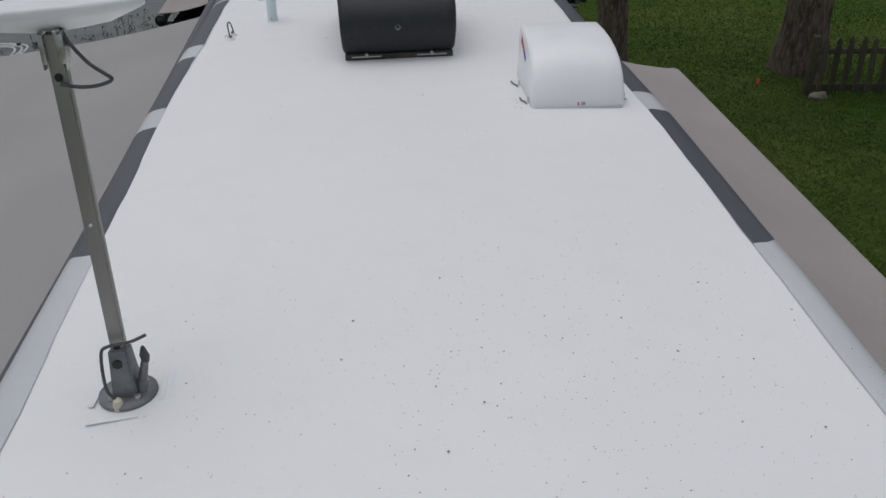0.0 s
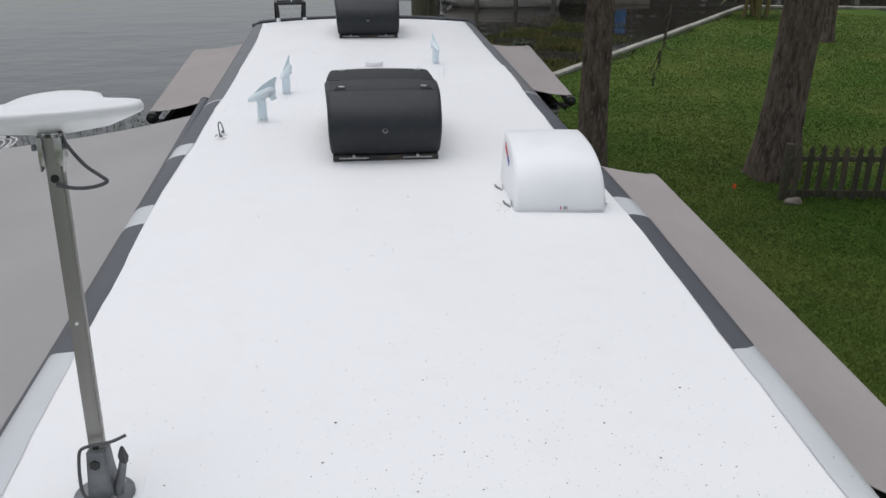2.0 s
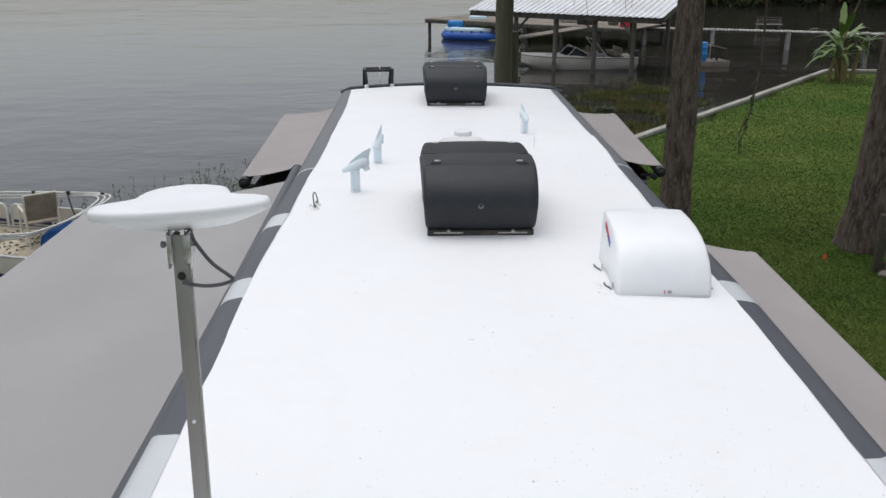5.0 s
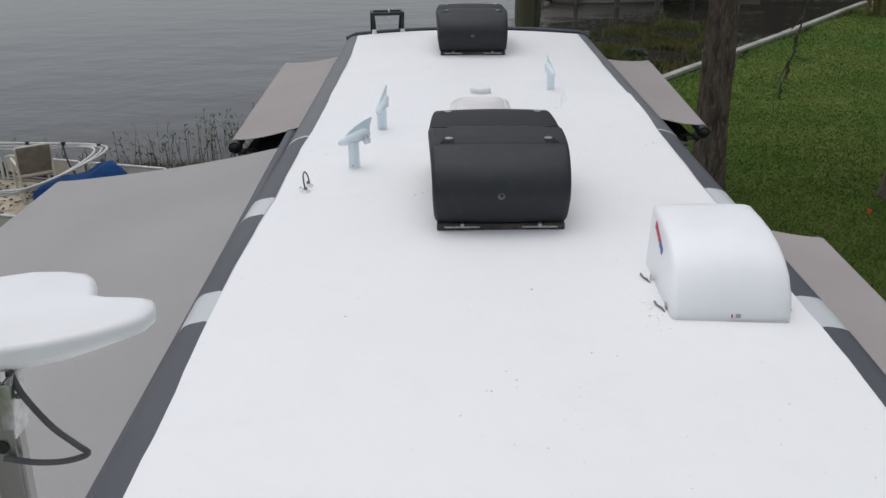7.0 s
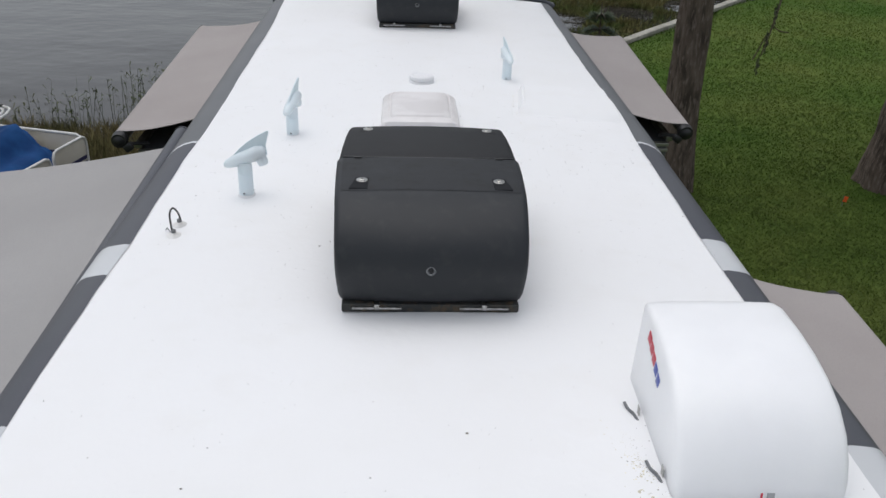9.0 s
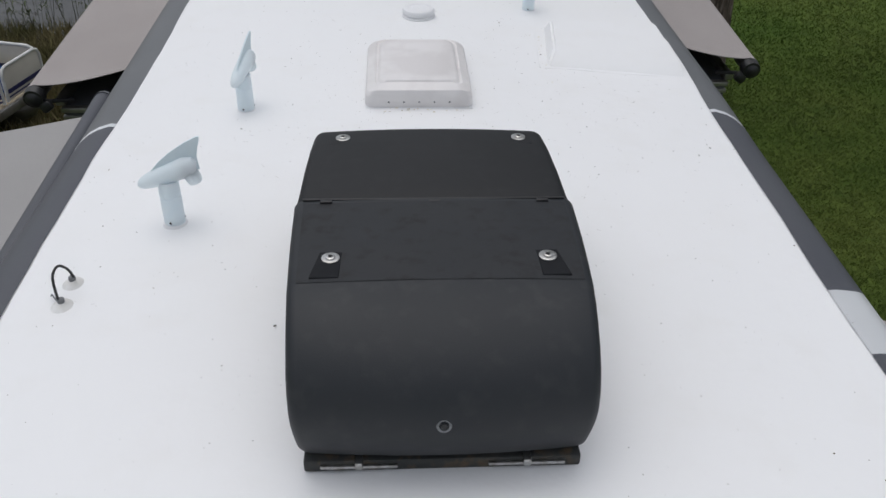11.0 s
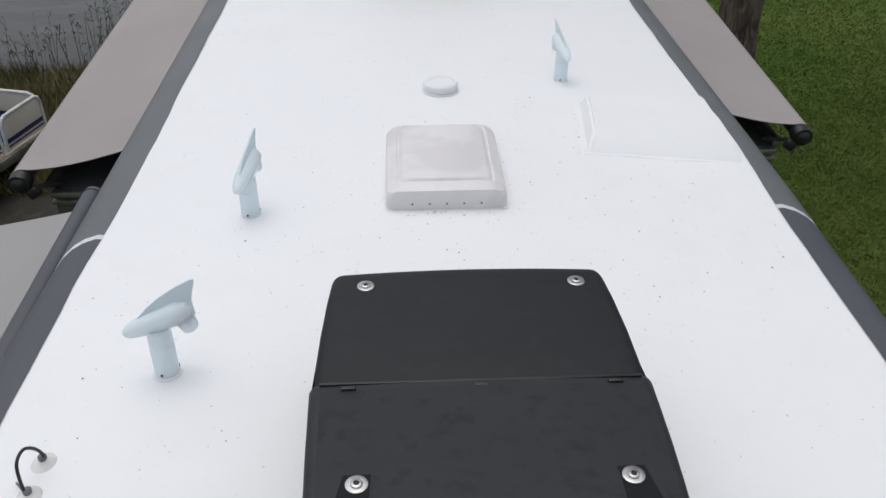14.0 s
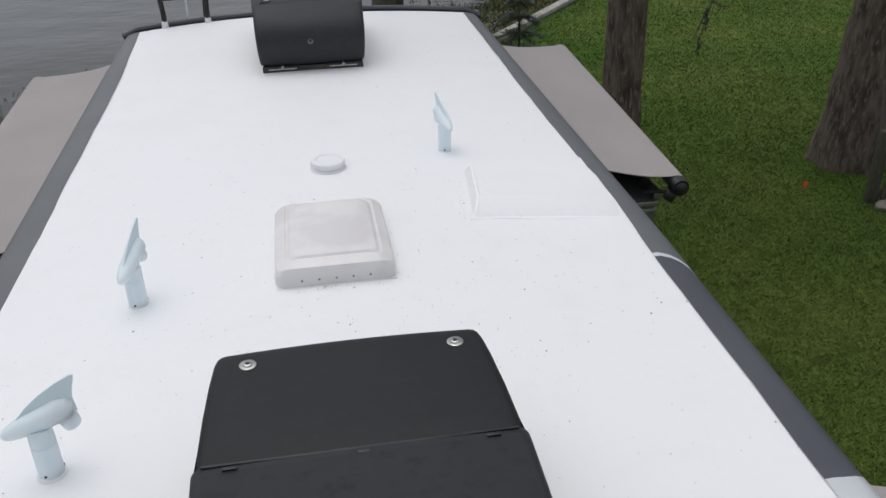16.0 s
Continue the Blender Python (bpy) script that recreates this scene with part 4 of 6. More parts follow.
# channel section with an open slot down its back
sec = [(-0.017, -0.0165), (0.017, -0.0165), (0.017, -0.009), (0.021, -0.008), (0.021, -0.002), (0.017, 0.0), (0.017, 0.016), (0.005, 0.016), (0.005, 0.013), (0.014, 0.013), (0.014, -0.0135),
       (-0.014, -0.0135), (-0.014, 0.013), (-0.005, 0.013), (-0.005, 0.016), (-0.017, 0.016)]
f = bm.faces.new([bm.verts.new((px, py, 0.05)) for px, py in sec])
r = bmesh.ops.extrude_face_region(bm, geom=[f])
bmesh.ops.translate(bm, vec=(0, 0, ln - 0.05), verts=[q for q in r["geom"] if isinstance(q, bmesh.types.BMVert)])
bmesh.ops.recalc_face_normals(bm, faces=bm.faces)
bmesh.ops.transform(bm, matrix=mast_rot, verts=bm.verts)
mast = part("mast", bm, ALU, ant, "dull aluminium channel mast", smooth=25)
for h, r in ((0.13 * ln + 0.03, 0.008), (0.90 * ln, 0.0095), (0.52 * ln, 0.004)):
    bm = bmesh.new()
    rod(bm, (0, -0.0145, h), (0, -0.020, h), r, seg=14)
    bmesh.ops.transform(bm, matrix=mast_rot, verts=bm.verts)
    part("mast_hole", bm, CABLE_RUBBER if r > 0.005 else DISH_WHITE, mast)
# bracket plates under the wing
for sx in (-0.025, 0.025):
    bm = bmesh.new()
    box(bm, (sx, -0.004, ln - 0.035), (0.003, 0.045, 0.085), 0.001)
    box(bm, (sx * 0.8, -0.026, ln - 0.03), (0.018 if sx > 0 else 0.010, 0.003, 0.066), 0.001)
    bmesh.ops.transform(bm, matrix=mast_rot, verts=bm.verts)
    part("wing_bracket", bm, STEEL, mast)
bm = bmesh.new()
rod(bm, (-0.042, -0.006, ln - 0.025), (0.036, -0.006, ln - 0.025), 0.004, seg=8)
rod(bm, (-0.044, -0.006, ln - 0.025), (-0.036, -0.006, ln - 0.025), 0.008, seg=6)
bmesh.ops.transform(bm, matrix=mast_rot, verts=bm.verts)
part("wing_bolt", bm, CAST, mast)
# winged plate: a bowed front edge, swept tips and a lobe behind
half_plan = [(0.0, -0.115), (0.05, -0.112), (0.10, -0.10), (0.15, -0.078), (0.195, -0.045), (0.214, -0.024), (0.222, 0.008), (0.216, 0.036), (0.20, 0.045), (0.15, 0.050), (0.122, 0.060), (0.113, 0.10), (0.105, 0.128), (0.088, 0.148), (0.05, 0.156), (0.0, 0.158)]
plan = half_plan + [(-x, y) for x, y in half_plan[-2:0:-1]]
cx0, cy0 = 0.0, 0.03
bm = bmesh.new()
stack = []
for sc, z in ((0.30, -0.052), (0.62, -0.040), (0.93, -0.012), (0.985, -0.006), (1.0, 0.002), (1.0, 0.010), (0.98, 0.016), (0.9, 0.018), (0.75, 0.018), (0.55, 0.018), (0.35, 0.019), (0.15, 0.019)):
    ring = []
    for px, py in plan:
        q = (cx0 + (px - cx0) * sc, cy0 + (py - cy0) * sc)
        lift = 0.010 * math.exp(-((q[0] / 0.10) ** 2)) * max(0.0, min(1.0, (q[1] + 0.05) / 0.16)) if z > 0.01 else 0.0
        dip = -0.05 * (q[0] / 0.22) ** 2 * 0.15
        ring.append(bm.verts.new((q[0], q[1], z + lift + dip)))
    stack.append(ring)
for a, b in zip(stack, stack[1:]):
    for k in range(len(a)):
        bm.faces.new((a[k], a[(k + 1) % len(a)], b[(k + 1) % len(a)], b[k]))
bm.faces.new(stack[0][::-1])
bm.faces.new(stack[-1])
bmesh.ops.recalc_face_normals(bm, faces=bm.faces)
wing = part("wing", bm, DISH_WHITE, ant, "white winged antenna plate", smooth=60)
wing.matrix_basis = Matrix.Translation(top - base + Vector((-0.014, 0.062, 0.042))) @ pose(0, 0, 0, -3, -2, 6) @ Matrix.Diagonal((0.95, 0.95, 1, 1))
bm = bmesh.new()
p0 = top - base
sweep(bm, curve_pts([p0 + Vector((0.02, 0.0, 0.01)), p0 + Vector((0.035, -0.01, -0.02)), p0 + Vector((0.07, -0.02, -0.065)), p0 + Vector((0.106, -0.03, -0.090)), p0 + Vector((0.118, -0.03, -0.104)),
                     p0 + Vector((0.086, -0.03, -0.116)), p0 + Vector((0.045, -0.03, -0.118)), p0 + Vector((0.004, -0.034, -0.108))], 30), 0.0045, 8)
part("antenna_cable", bm, CABLE, ant, "grey cable looping from wing to mast")
bm = bmesh.new()
sweep(bm, curve_pts([(-0.014, -0.062, 0.026), (-0.036, -0.052, 0.06), (-0.036, -0.030, 0.150), (-0.015, -0.026, 0.172), (0.04, -0.02, 0.178), (0.08, -0.01, 0.19)], 20), 0.0045, 8)
part("base_cable", bm, CABLE, ant, "grey cable bent over the base")
# old sealant outline round the base
for c, s, rz in (((0.088, 0.02, 0.0008), (0.016, 0.12, 0.0045), 4), ((0.115, 0.03, 0.0005), (0.016, 0.13, 0.004), 4), ((-0.02, -0.105, 0.0006), (0.13, 0.020, 0.004), 8), ((-0.085, 0.0, 0.0004), (0.018, 0.10, 0.0035), -6)):
    bm = bmesh.new()
    box(bm, c, s, 0.002, Matrix.Rotation(math.radians(rz), 4, 'Z'))
    part("sealant_ridge", bm, ROOF_WHITE, ant)

# ---------- leaf bits and stains on the roof ----------
verts, faces = [], []


def bit(x, y, z, s, k):
    a = nrng.uniform(0, 6.28)
    e = nrng.uniform(0.25, 1.0)
    c, d = math.cos(a), math.sin(a)
    i = len(verts)
    for px, py, pz in ((-s, 0, 0.0), (0, -s * e, 0.0003), (s, 0, 0.0), (0, s * e, 0.0003), (0, 0, s * 0.5)):
        verts.append((x + px * c - py * d, y + px * d + py * c, z + pz))
    faces.extend(((i, i + 1, i + 4), (i + 1, i + 2, i + 4), (i + 2, i + 3, i + 4), (i + 3, i, i + 4)))


for k in range(4600):
    y = nrng.uniform(0.3, 10.3)
    x = nrng.uniform(-1.19, 1.19)
    if k % 3 == 0:
        y, x = nrng.normal(1.85, 0.5), nrng.normal(0.25, 0.55)
    elif k % 3 == 1:
        y, x = nrng.normal(6.7, 0.8), nrng.normal(0.0, 0.75)
    if abs(x) < 1.19 and 0.2 < y < 10.3:
        bit(x, y, roof_z(x) + 0.003, float(np.clip(nrng.lognormal(-6.62, 0.46), 0.0007, 0.0055)), k)
for k in range(90):
    bit(0.535 + nrng.normal(0, 0.03), 4.10 + nrng.normal(0, 0.10), roof_z(0.57) + 0.003, nrng.uniform(0.0012, 0.004), k)
deb = from_arrays("leaf_debris", verts, faces, DEBRIS)
tagged(deb, "scattered dark leaf bits and seeds on the white roof", "leaf litter", kind="stuff")
verts, faces = [], []
for cx, cy, n, sx, sy in ((0.535, 4.09, 190, 0.026, 0.10), (-0.03, 6.645, 26, 0.10, 0.015), (0.56, 7.25, 12, 0.015, 0.14)):
    for k in range(n):
        x, y = cx + nrng.normal(0, sx), cy + nrng.normal(0, sy)
        bit(x, y, roof_z(x) + 0.0028, nrng.uniform(0.002, 0.0065), k)
        verts[-1] = (verts[-1][0], verts[-1][1], roof_z(x) + 0.0036)
st = from_arrays("lichen_flecks", verts, faces, STAIN)
tagged(st, "yellowish lichen flecks on the white roof", "stain", kind="stuff")

# ---------- plants: shared builders ----------


def leaf_cloud(centres, radii, count, size, flat=0.6, droop=0.0):
    """Loose leaves about each centre; returns vertices and faces."""
    n = sum(count)
    c = np.repeat(np.array(centres, float), count, axis=0)
    r = np.repeat(np.array(radii, float), count)
    d = nrng.normal(0, 1, (n, 3))
    d /= np.linalg.norm(d, axis=1)[:, None]
    p = c + d * (nrng.uniform(0.25, 1.0, n) ** 0.6 * r)[:, None] * np.array([1, 1, flat])
    a = nrng.uniform(0, 6.28, n)
    s = (size * nrng.uniform(0.6, 1.4, n))[:, None]
    u = np.stack([np.cos(a), np.sin(a), nrng.uniform(-0.7, 0.3, n) - droop], 1)
    u /= np.linalg.norm(u, axis=1)[:, None]
    w = np.cross(u, nrng.normal(0, 1, (n, 3)))
    w /= np.linalg.norm(w, axis=1)[:, None]
    vs = np.stack([p, p + u * s * 0.5 + w * s * 0.22, p + u * s, p + u * s * 0.5 - w * s * 0.22], 1).reshape(-1, 3)
    return vs.tolist(), np.arange(4 * n).reshape(-1, 4).tolist()


def trunk_mesh(bm, pts, radii, seg=18, flare=0.0, flutes=0, seed=0):
    """A tapered trunk with furrows and a flared foot."""
    pts = curve_pts(pts, 44)
    n = len(pts)
    R = np.interp(np.linspace(0, 1, n), np.linspace(0, 1, len(radii)), radii)
    rings = []
    for i, p in enumerate(pts):
        ring = []
        for k in range(seg * 2):
            a = math.pi * k / seg
            f = 1 + 0.016 * math.sin(17 * a + 2 * math.sin(i * 0.25)) + 0.012 * math.sin(27 * a + i * 0.3) + 0.035 * math.sin(9 * a + 0.7 * math.sin(i * 0.4) + seed) + 0.03 * math.sin(5 * a + i * 0.16 + seed) + 0.02 * noise.noise((3 * math.cos(a), 3 * math.sin(a), i * 0.3 + seed)) + 0.09 * noise.noise((1.2 * math.cos(a), 1.2 * math.sin(a), i * 0.35 + 2 * seed))
            f += flare * math.exp(-i / n * 13) * (1 + 0.35 * math.sin(flutes * a + seed))
            ring.append(bm.verts.new((p.x + R[i] * f * math.cos(a), p.y + R[i] * f * math.sin(a), p.z)))
        rings.append(ring)
    m = seg * 2
    for a, b in zip(rings, rings[1:]):
        for k in range(m):
            bm.faces.new((a[k], a[(k + 1) % m], b[(k + 1) % m], b[k]))
    bm.faces.new(rings[-1])


def tree(name, label, at, lean_to, r, height, limbs, crown_r, leaves, seed, flare=0.5, leaf_size=0.16, taper=(1.12, 1.0, 0.93, 0.85, 0.6, 0.25)):
    """A tall trunk with limbs, each limb carrying clumps of leaves."""
    t = thing(name, label, "tree", at)
    bm = bmesh.new()
    mid = (lean_to[0] * 0.35 + 0.05 * math.sin(seed), lean_to[1] * 0.4, height * 0.45)
    trunk_mesh(bm, [(0, 0, -0.15), (lean_to[0] * 0.1, lean_to[1] * 0.1, height * 0.15), mid, (lean_to[0], lean_to[1], height)], [r * q for q in taper], 18, flare, 5, seed)
    part("trunk", bm, BARK, t, "ridged grey-brown bark", smooth=50)
    cs = []
    rr = random.Random(seed)
    for k in range(limbs):
        h = height * (0.60 + 0.38 * k / limbs)
        a = k * 2.4 + seed
        ln = crown_r * rr.uniform(0.55, 1.0) * (1.15 - 0.6 * k / limbs)
        u = min(1, max(0, (h / height - 0.0)))
        bx, by = lean_to[0] * u * 0.8, lean_to[1] * u * 0.8
        end = (bx + ln * math.cos(a), by + ln * math.sin(a), h + ln * rr.uniform(0.0, 0.45))
        bm = bmesh.new()
        sweep(bm, curve_pts([(bx, by, h), (bx + 0.5 * ln * math.cos(a + 0.2), by + 0.5 * ln * math.sin(a + 0.2), h + ln * 0.25), end], 10), list(np.linspace(r * 0.32, r * 0.05, 11)), 8)
        part("limb", bm, BARK, t)
        for q in (0.55, 0.8, 1.0):
            cs.append((bx + (end[0] - bx) * q + rr.uniform(-0.4, 0.4), by + (end[1] - by) * q + rr.uniform(-0.4, 0.4), h + (end[2] - h) * q + rr.uniform(-0.2, 0.5)))
    vs, fs = leaf_cloud(cs, [rr.uniform(0.5, 1.0) for _ in cs], [leaves // len(cs)] * len(cs), leaf_size)
    crown = from_arrays("crown", vs, fs, LEAF, t, "loose clumps of small dark leaves")
    return t


# crowns stay out of view; the first two are widened to shade the lawn
tree_a = tree("lakeside_tree", "tall bare-trunked tree with ridged grey-brown bark on the lawn", (3.86, 13.95, GROUND), (-0.15, 0.1), 0.245, 11.0, 9, 3.8, 4200, 3, 0.25, 0.24)
tree_b = tree("lakeside_tree", "broad leaning tree trunk with pale scarred bark beside the fence", (7.30, 14.2, GROUND), (0.5, 0.3), 0.43, 12.0, 9, 4.2, 5200, 8, 0.14, 0.26, taper=(1.08, 0.86, 0.74, 0.62, 0.45, 0.2))
tree_c = tree("lakeside_tree", "distant slim tree trunk on the far lawn", (15.9, 28.4, GROUND), (0.3, 0.2), 0.22, 11.0, 8, 2.4, 1800, 5, 0.35)

bm = bmesh.new()
trunk_mesh(bm, [(0.30, 0.32, -0.1), (0.42, 0.36, 1.6), (0.62, 0.45, 4.2), (0.95, 0.7, 9.0)], [0.22, 0.19, 0.17, 0.14, 0.08], 14, 0.25, 4, 2.0)
part("second_trunk", bm, BARK, tree_b, smooth=50)

# a bare hanging branch tip with moss, off the first tree
hang = thing("hanging_branch", "thin dead branch hanging down, draped with grey moss", "branch", (5.0, 14.3, 0))
bm = bmesh.new()
sweep(bm, curve_pts([(-1.2, -0.3, 6.9), (-0.35, -0.05, 6.4), (0.05, 0.0, 5.0), (0.16, 0.02, 3.6), (0.10, 0.0, 2.75), (-0.02, 0.0, 2.1)], 26), list(np.linspace(0.035, 0.008, 27)), 6)
part("stem", bm, BARK, hang)
for p0, p1 in (((0.05, 0, 2.55), (0.33, 0.03, 2.44)), ((0.0, 0, 2.4), (-0.12, 0.02, 2.05)), ((0.12, 0, 3.1), (0.0, 0.04, 2.9))):
    bm = bmesh.new()
    sweep(bm, curve_pts([p0, ((p0[0] + p1[0]) / 2, 0.02, (p0[2] + p1[2]) / 2 - 0.03), p1], 6), 0.009, 5)
    part("twig", bm, BARK, hang)
vs, fs = leaf_cloud([(0.14, 0.0, 3.3), (0.08, 0, 2.7), (0.02, 0, 2.35), (-0.04, 0.0, 2.0)], [0.035, 0.03, 0.028, 0.025], [60, 55, 50, 40], 0.05, 6.0, 4.0)
tagged(from_arrays("moss", vs, fs, MOSS, hang, "thin grey moss strands"), kind="stuff")

# a leafy bough that droops over the lake behind the motorhome
bough = thing("drooping_bough", "dark leafy bough with bare trailing twigs over the water", "branch", (0, 0, 0))
bm = bmesh.new()
sweep(bm, curve_pts([(3.75, 14.0, 6.2), (3.0, 14.1, 6.5), (2.2, 14.1, 6.0), (1.6, 14.1, 5.2)], 14), list(np.linspace(0.06, 0.015, 15)), 7)
part("stem", bm, BARK, bough)
vs, fs = leaf_cloud([(1.35, 14.05, 4.83), (1.75, 14.1, 4.86), (2.25, 14.1, 5.12), (1.55, 14.1, 5.3)], [0.42, 0.40, 0.34, 0.45], [620, 560, 320, 500], 0.10, 0.8)
from_arrays("leaves", vs, fs, LEAF, bough)
for k in range(11):
    x0 = 2.0 + 0.13 * k
    bm = bmesh.new()
    d = rng.uniform(-0.35, 0.25)
    z1 = rng.uniform(3.95, 4.55)
    sweep(bm, curve_pts([(x0, 14.05, 5.7), (x0 + d * 0.4, 14.05, 5.1), (x0 + d, 14.0, z1)], 8), list(np.linspace(0.010, 0.003, 9)), 5)
    part("twig", bm, BARK, bough)

# young layered pine by the back corner
pine = thing("young_pine", "young pine with flat layered green branches", "pine tree", (2.95, 15.7, GROUND))
bm = bmesh.new()
sweep(bm, [(0, 0, -0.1), (0.01, 0, 1.2), (0, 0.01, 2.35)], [0.035, 0.028, 0.006], 8)
part("trunk", bm, BARK, pine)
vs, fs = [], []
for tier in range(9):
    z = 0.35 + tier * 0.225
    ln = 0.80 * (1 - tier / 10.5)
    for b in range(6):
        a = b * math.pi / 3 + tier * 0.5
        bm = bmesh.new()
        pts = [Vector((math.cos(a) * ln * u, math.sin(a) * ln * u, z + 0.10 * u - 0.20 * u * u)) for u in np.linspace(0, 1, 7)]
        sweep(bm, pts, list(np.linspace(0.009, 0.003, 7)), 5)
        part("branch", bm, BARK, pine)
        for k in range(80):
            u = nrng.uniform(0.12, 1.0)
            p = pts[0].lerp(pts[-1], u) + Vector((0, 0, 0.03))
            sd = 1 if k % 2 else -1
            ln2 = 0.15 * (1.1 - 0.5 * u) * nrng.uniform(0.7, 1.2)
            tip = p + Vector((math.cos(a + sd * 0.8) * ln2, math.sin(a + sd * 0.8) * ln2, nrng.uniform(-0.02, 0.05)))
            w = (tip - p).cross(Vector((0, 0, 1))).normalized() * 0.009
            i = len(vs)
            vs.extend((p - w, p + w, tip + w * 0.3, tip - w * 0.3))
            fs.append((i, i + 1, i + 2, i + 3))
from_arrays("needles", vs, fs, NEEDLE, pine)

# ---------- lawn blades, marsh and reeds ----------


def blades(name, n, place, h0, h1, wide, mat, label, category, lean=0.35):
    pts = place(n)
    n = len(pts)
    grow = np.ones(n)
    if pts.shape[1] == 4:          # a fourth number: how coarse the blades are there
        grow, pts = pts[:, 3], pts[:, :3]
    a = nrng.uniform(0, 6.283, n)
    h = nrng.uniform(h0, h1, n) * np.sqrt(grow)
    tip = pts + np.stack([np.cos(a * 3.1) * h * lean * nrng.uniform(0, 1, n), np.sin(a * 3.1) * h * lean * nrng.uniform(0, 1, n), h], 1)
    w = np.stack([np.cos(a), np.sin(a), np.zeros(n)], 1) * (wide * grow * nrng.uniform(0.6, 1.4, n))[:, None]
    V = np.stack([pts - w, pts + w, tip], 1).reshape(-1, 3)
    me = bpy.data.meshes.new(name)
    me.vertices.add(3 * n)
    me.vertices.foreach_set("co", V.ravel())
    me.loops.add(3 * n)
    me.loops.foreach_set("vertex_index", np.arange(3 * n))
    me.polygons.add(n)
    me.polygons.foreach_set("loop_start", np.arange(0, 3 * n, 3))
    me.update(calc_edges=True)
    me.materials.append(mat)
    return tagged(new(name, me), label, category, kind="stuff")


clump = nrng.uniform(0, 1, (97, 97))


def on_lawn(n):
    """Thick and fine beside the motorhome, coarser and thinner towards the far shore, in uneven clumps."""
    r = np.exp(nrng.uniform(math.log(3.6), math.log(38), n))
    a = np.radians(nrng.uniform(2, 84, n))
    x, y = r * np.cos(a), 3.0 + r * np.sin(a)
    c = clump[(x * 5.5).astype(int) % 97, (y * 5.5).astype(int) % 97]
    d = clump[(x * 1.7 + 40).astype(int) % 97, (y * 1.7).astype(int) % 97]
    keep = nrng.uniform(0, 1, n) < 0.45 + 0.35 * c + 0.2 * d
    return np.array([(px, py, land_z(px, py) - 0.004, (q / 7) ** 0.55) for px, py, q, k in zip(x, y, r, keep) if k and py < shore_y(px) - 0.2 and not (px < 1.9 and py < 10.8)])


blades("lawn_grass", 1250000, on_lawn, 0.014, 0.038, 0.0072, BLADE, "short thick green lawn grass blades", "grass", 1.9)


def on_marsh(n):
    x = nrng.uniform(-16, 2.2, n)
    y = shore_y(-3) + nrng.uniform(-2.6, 2.0, n) + np.where(x > -1, (x + 1) * 0.9, 0)
    return np.array([(px, py, max(land_z(px, py), LAKE - 0.05)) for px, py in zip(x, y)])


blades("marsh_grass", 72000, on_marsh, 0.08, 0.32, 0.013, MARSH, "matted brown-green marsh grass along the shore", "marsh grass", 0.8)


def in_reed_bed(n):
    x = nrng.normal(7.0, 1.3, n)
    y = 31.2 + (x - 7) * 1.1 + nrng.normal(0, 1.9, n)
    keep = (y > np.array([shore_y(v) for v in x]) + 0.6) & (np.sin(x * 2.3 + y * 0.7) + np.sin(y * 1.9 - x) > -0.2)
    return np.stack([x, y, np.full(n, LAKE - 0.02)], 1)[keep]


blades("water_weeds", 24000, in_reed_bed, 0.04, 0.20, 0.025, WEED, "green-brown weeds growing out of the shallows", "water weeds", 0.9)


def on_shallows(n):
    x = nrng.uniform(3.2, 6.6, n)
    y = np.array([shore_y(v) for v in x]) + nrng.uniform(0.3, 3.5, n)
    return np.stack([x, y, np.full(n, LAKE - 0.01)], 1)


blades("lily_weeds", 5200, on_shallows, 0.01, 0.07, 0.03, WEED, "low floating weeds beside the sea wall", "water weeds", 2.5)

# reed stems with drooping leaf blades
vs, fs = [], []


def reed(x, y, z, h):
    d = Vector((nrng.normal(0, 0.12), nrng.normal(0, 0.12), 1.0))
    w = Vector((math.cos(x * 9), math.sin(x * 9), 0)) * 0.007
    p = Vector((x, y, z))
    q = p + d * h
    i = len(vs)
    vs.extend((p - w, p + w, q + w * 0.4, q - w * 0.4))
    fs.append((i, i + 1, i + 2, i + 3))
    for k in range(nrng.integers(3, 8)):
        u = nrng.uniform(0.35, 1.0)
        o = p.lerp(q, u)
        a = nrng.uniform(0, 6.28)
        l = nrng.uniform(0.05, 0.15)
        m = o + Vector((math.cos(a) * l * 0.6, math.sin(a) * l * 0.6, l * 0.5))
        e = o + Vector((math.cos(a) * l, math.sin(a) * l, l * nrng.uniform(-0.3, 0.5)))
        s = Vector((-math.sin(a), math.cos(a), 0.3)) * 0.011
        i = len(vs)
        vs.extend((o - s * 0.5, o + s * 0.5, m + s, m - s, e))
        fs.extend(((i, i + 1, i + 2, i + 3), (i + 3, i + 2, i + 4)))


for k in range(230):
    x = nrng.uniform(-11, 0.5) if k % 2 else nrng.normal(-4.5, 1.0)
    y = 17.0 + abs(nrng.normal(0, 1.1)) + 0.4 * math.sin(x) + max(0, x + 5.5) * 0.75
    reed(x, y, LAKE - 0.1, nrng.uniform(0.25, 0.6) if k % 2 else nrng.uniform(0.4, 1.05))
for k in range(60):
    x = nrng.normal(6.6, 1.2)
    y = 29.5 + nrng.normal(0, 1.6)
    if y > shore_y(x) + 0.5:
        reed(x, y, LAKE - 0.1, nrng.uniform(0.2, 0.45))
rd = from_arrays("reeds", vs, fs, REED)
tagged(rd, "sparse green reeds standing in the shallow water", "reeds", kind="stuff")

# ---------- banana plant ----------
banana = thing("banana_plant", "banana plant with broad arching green leaves by the sea wall", "banana plant", (16.0, 34.5, GROUND))


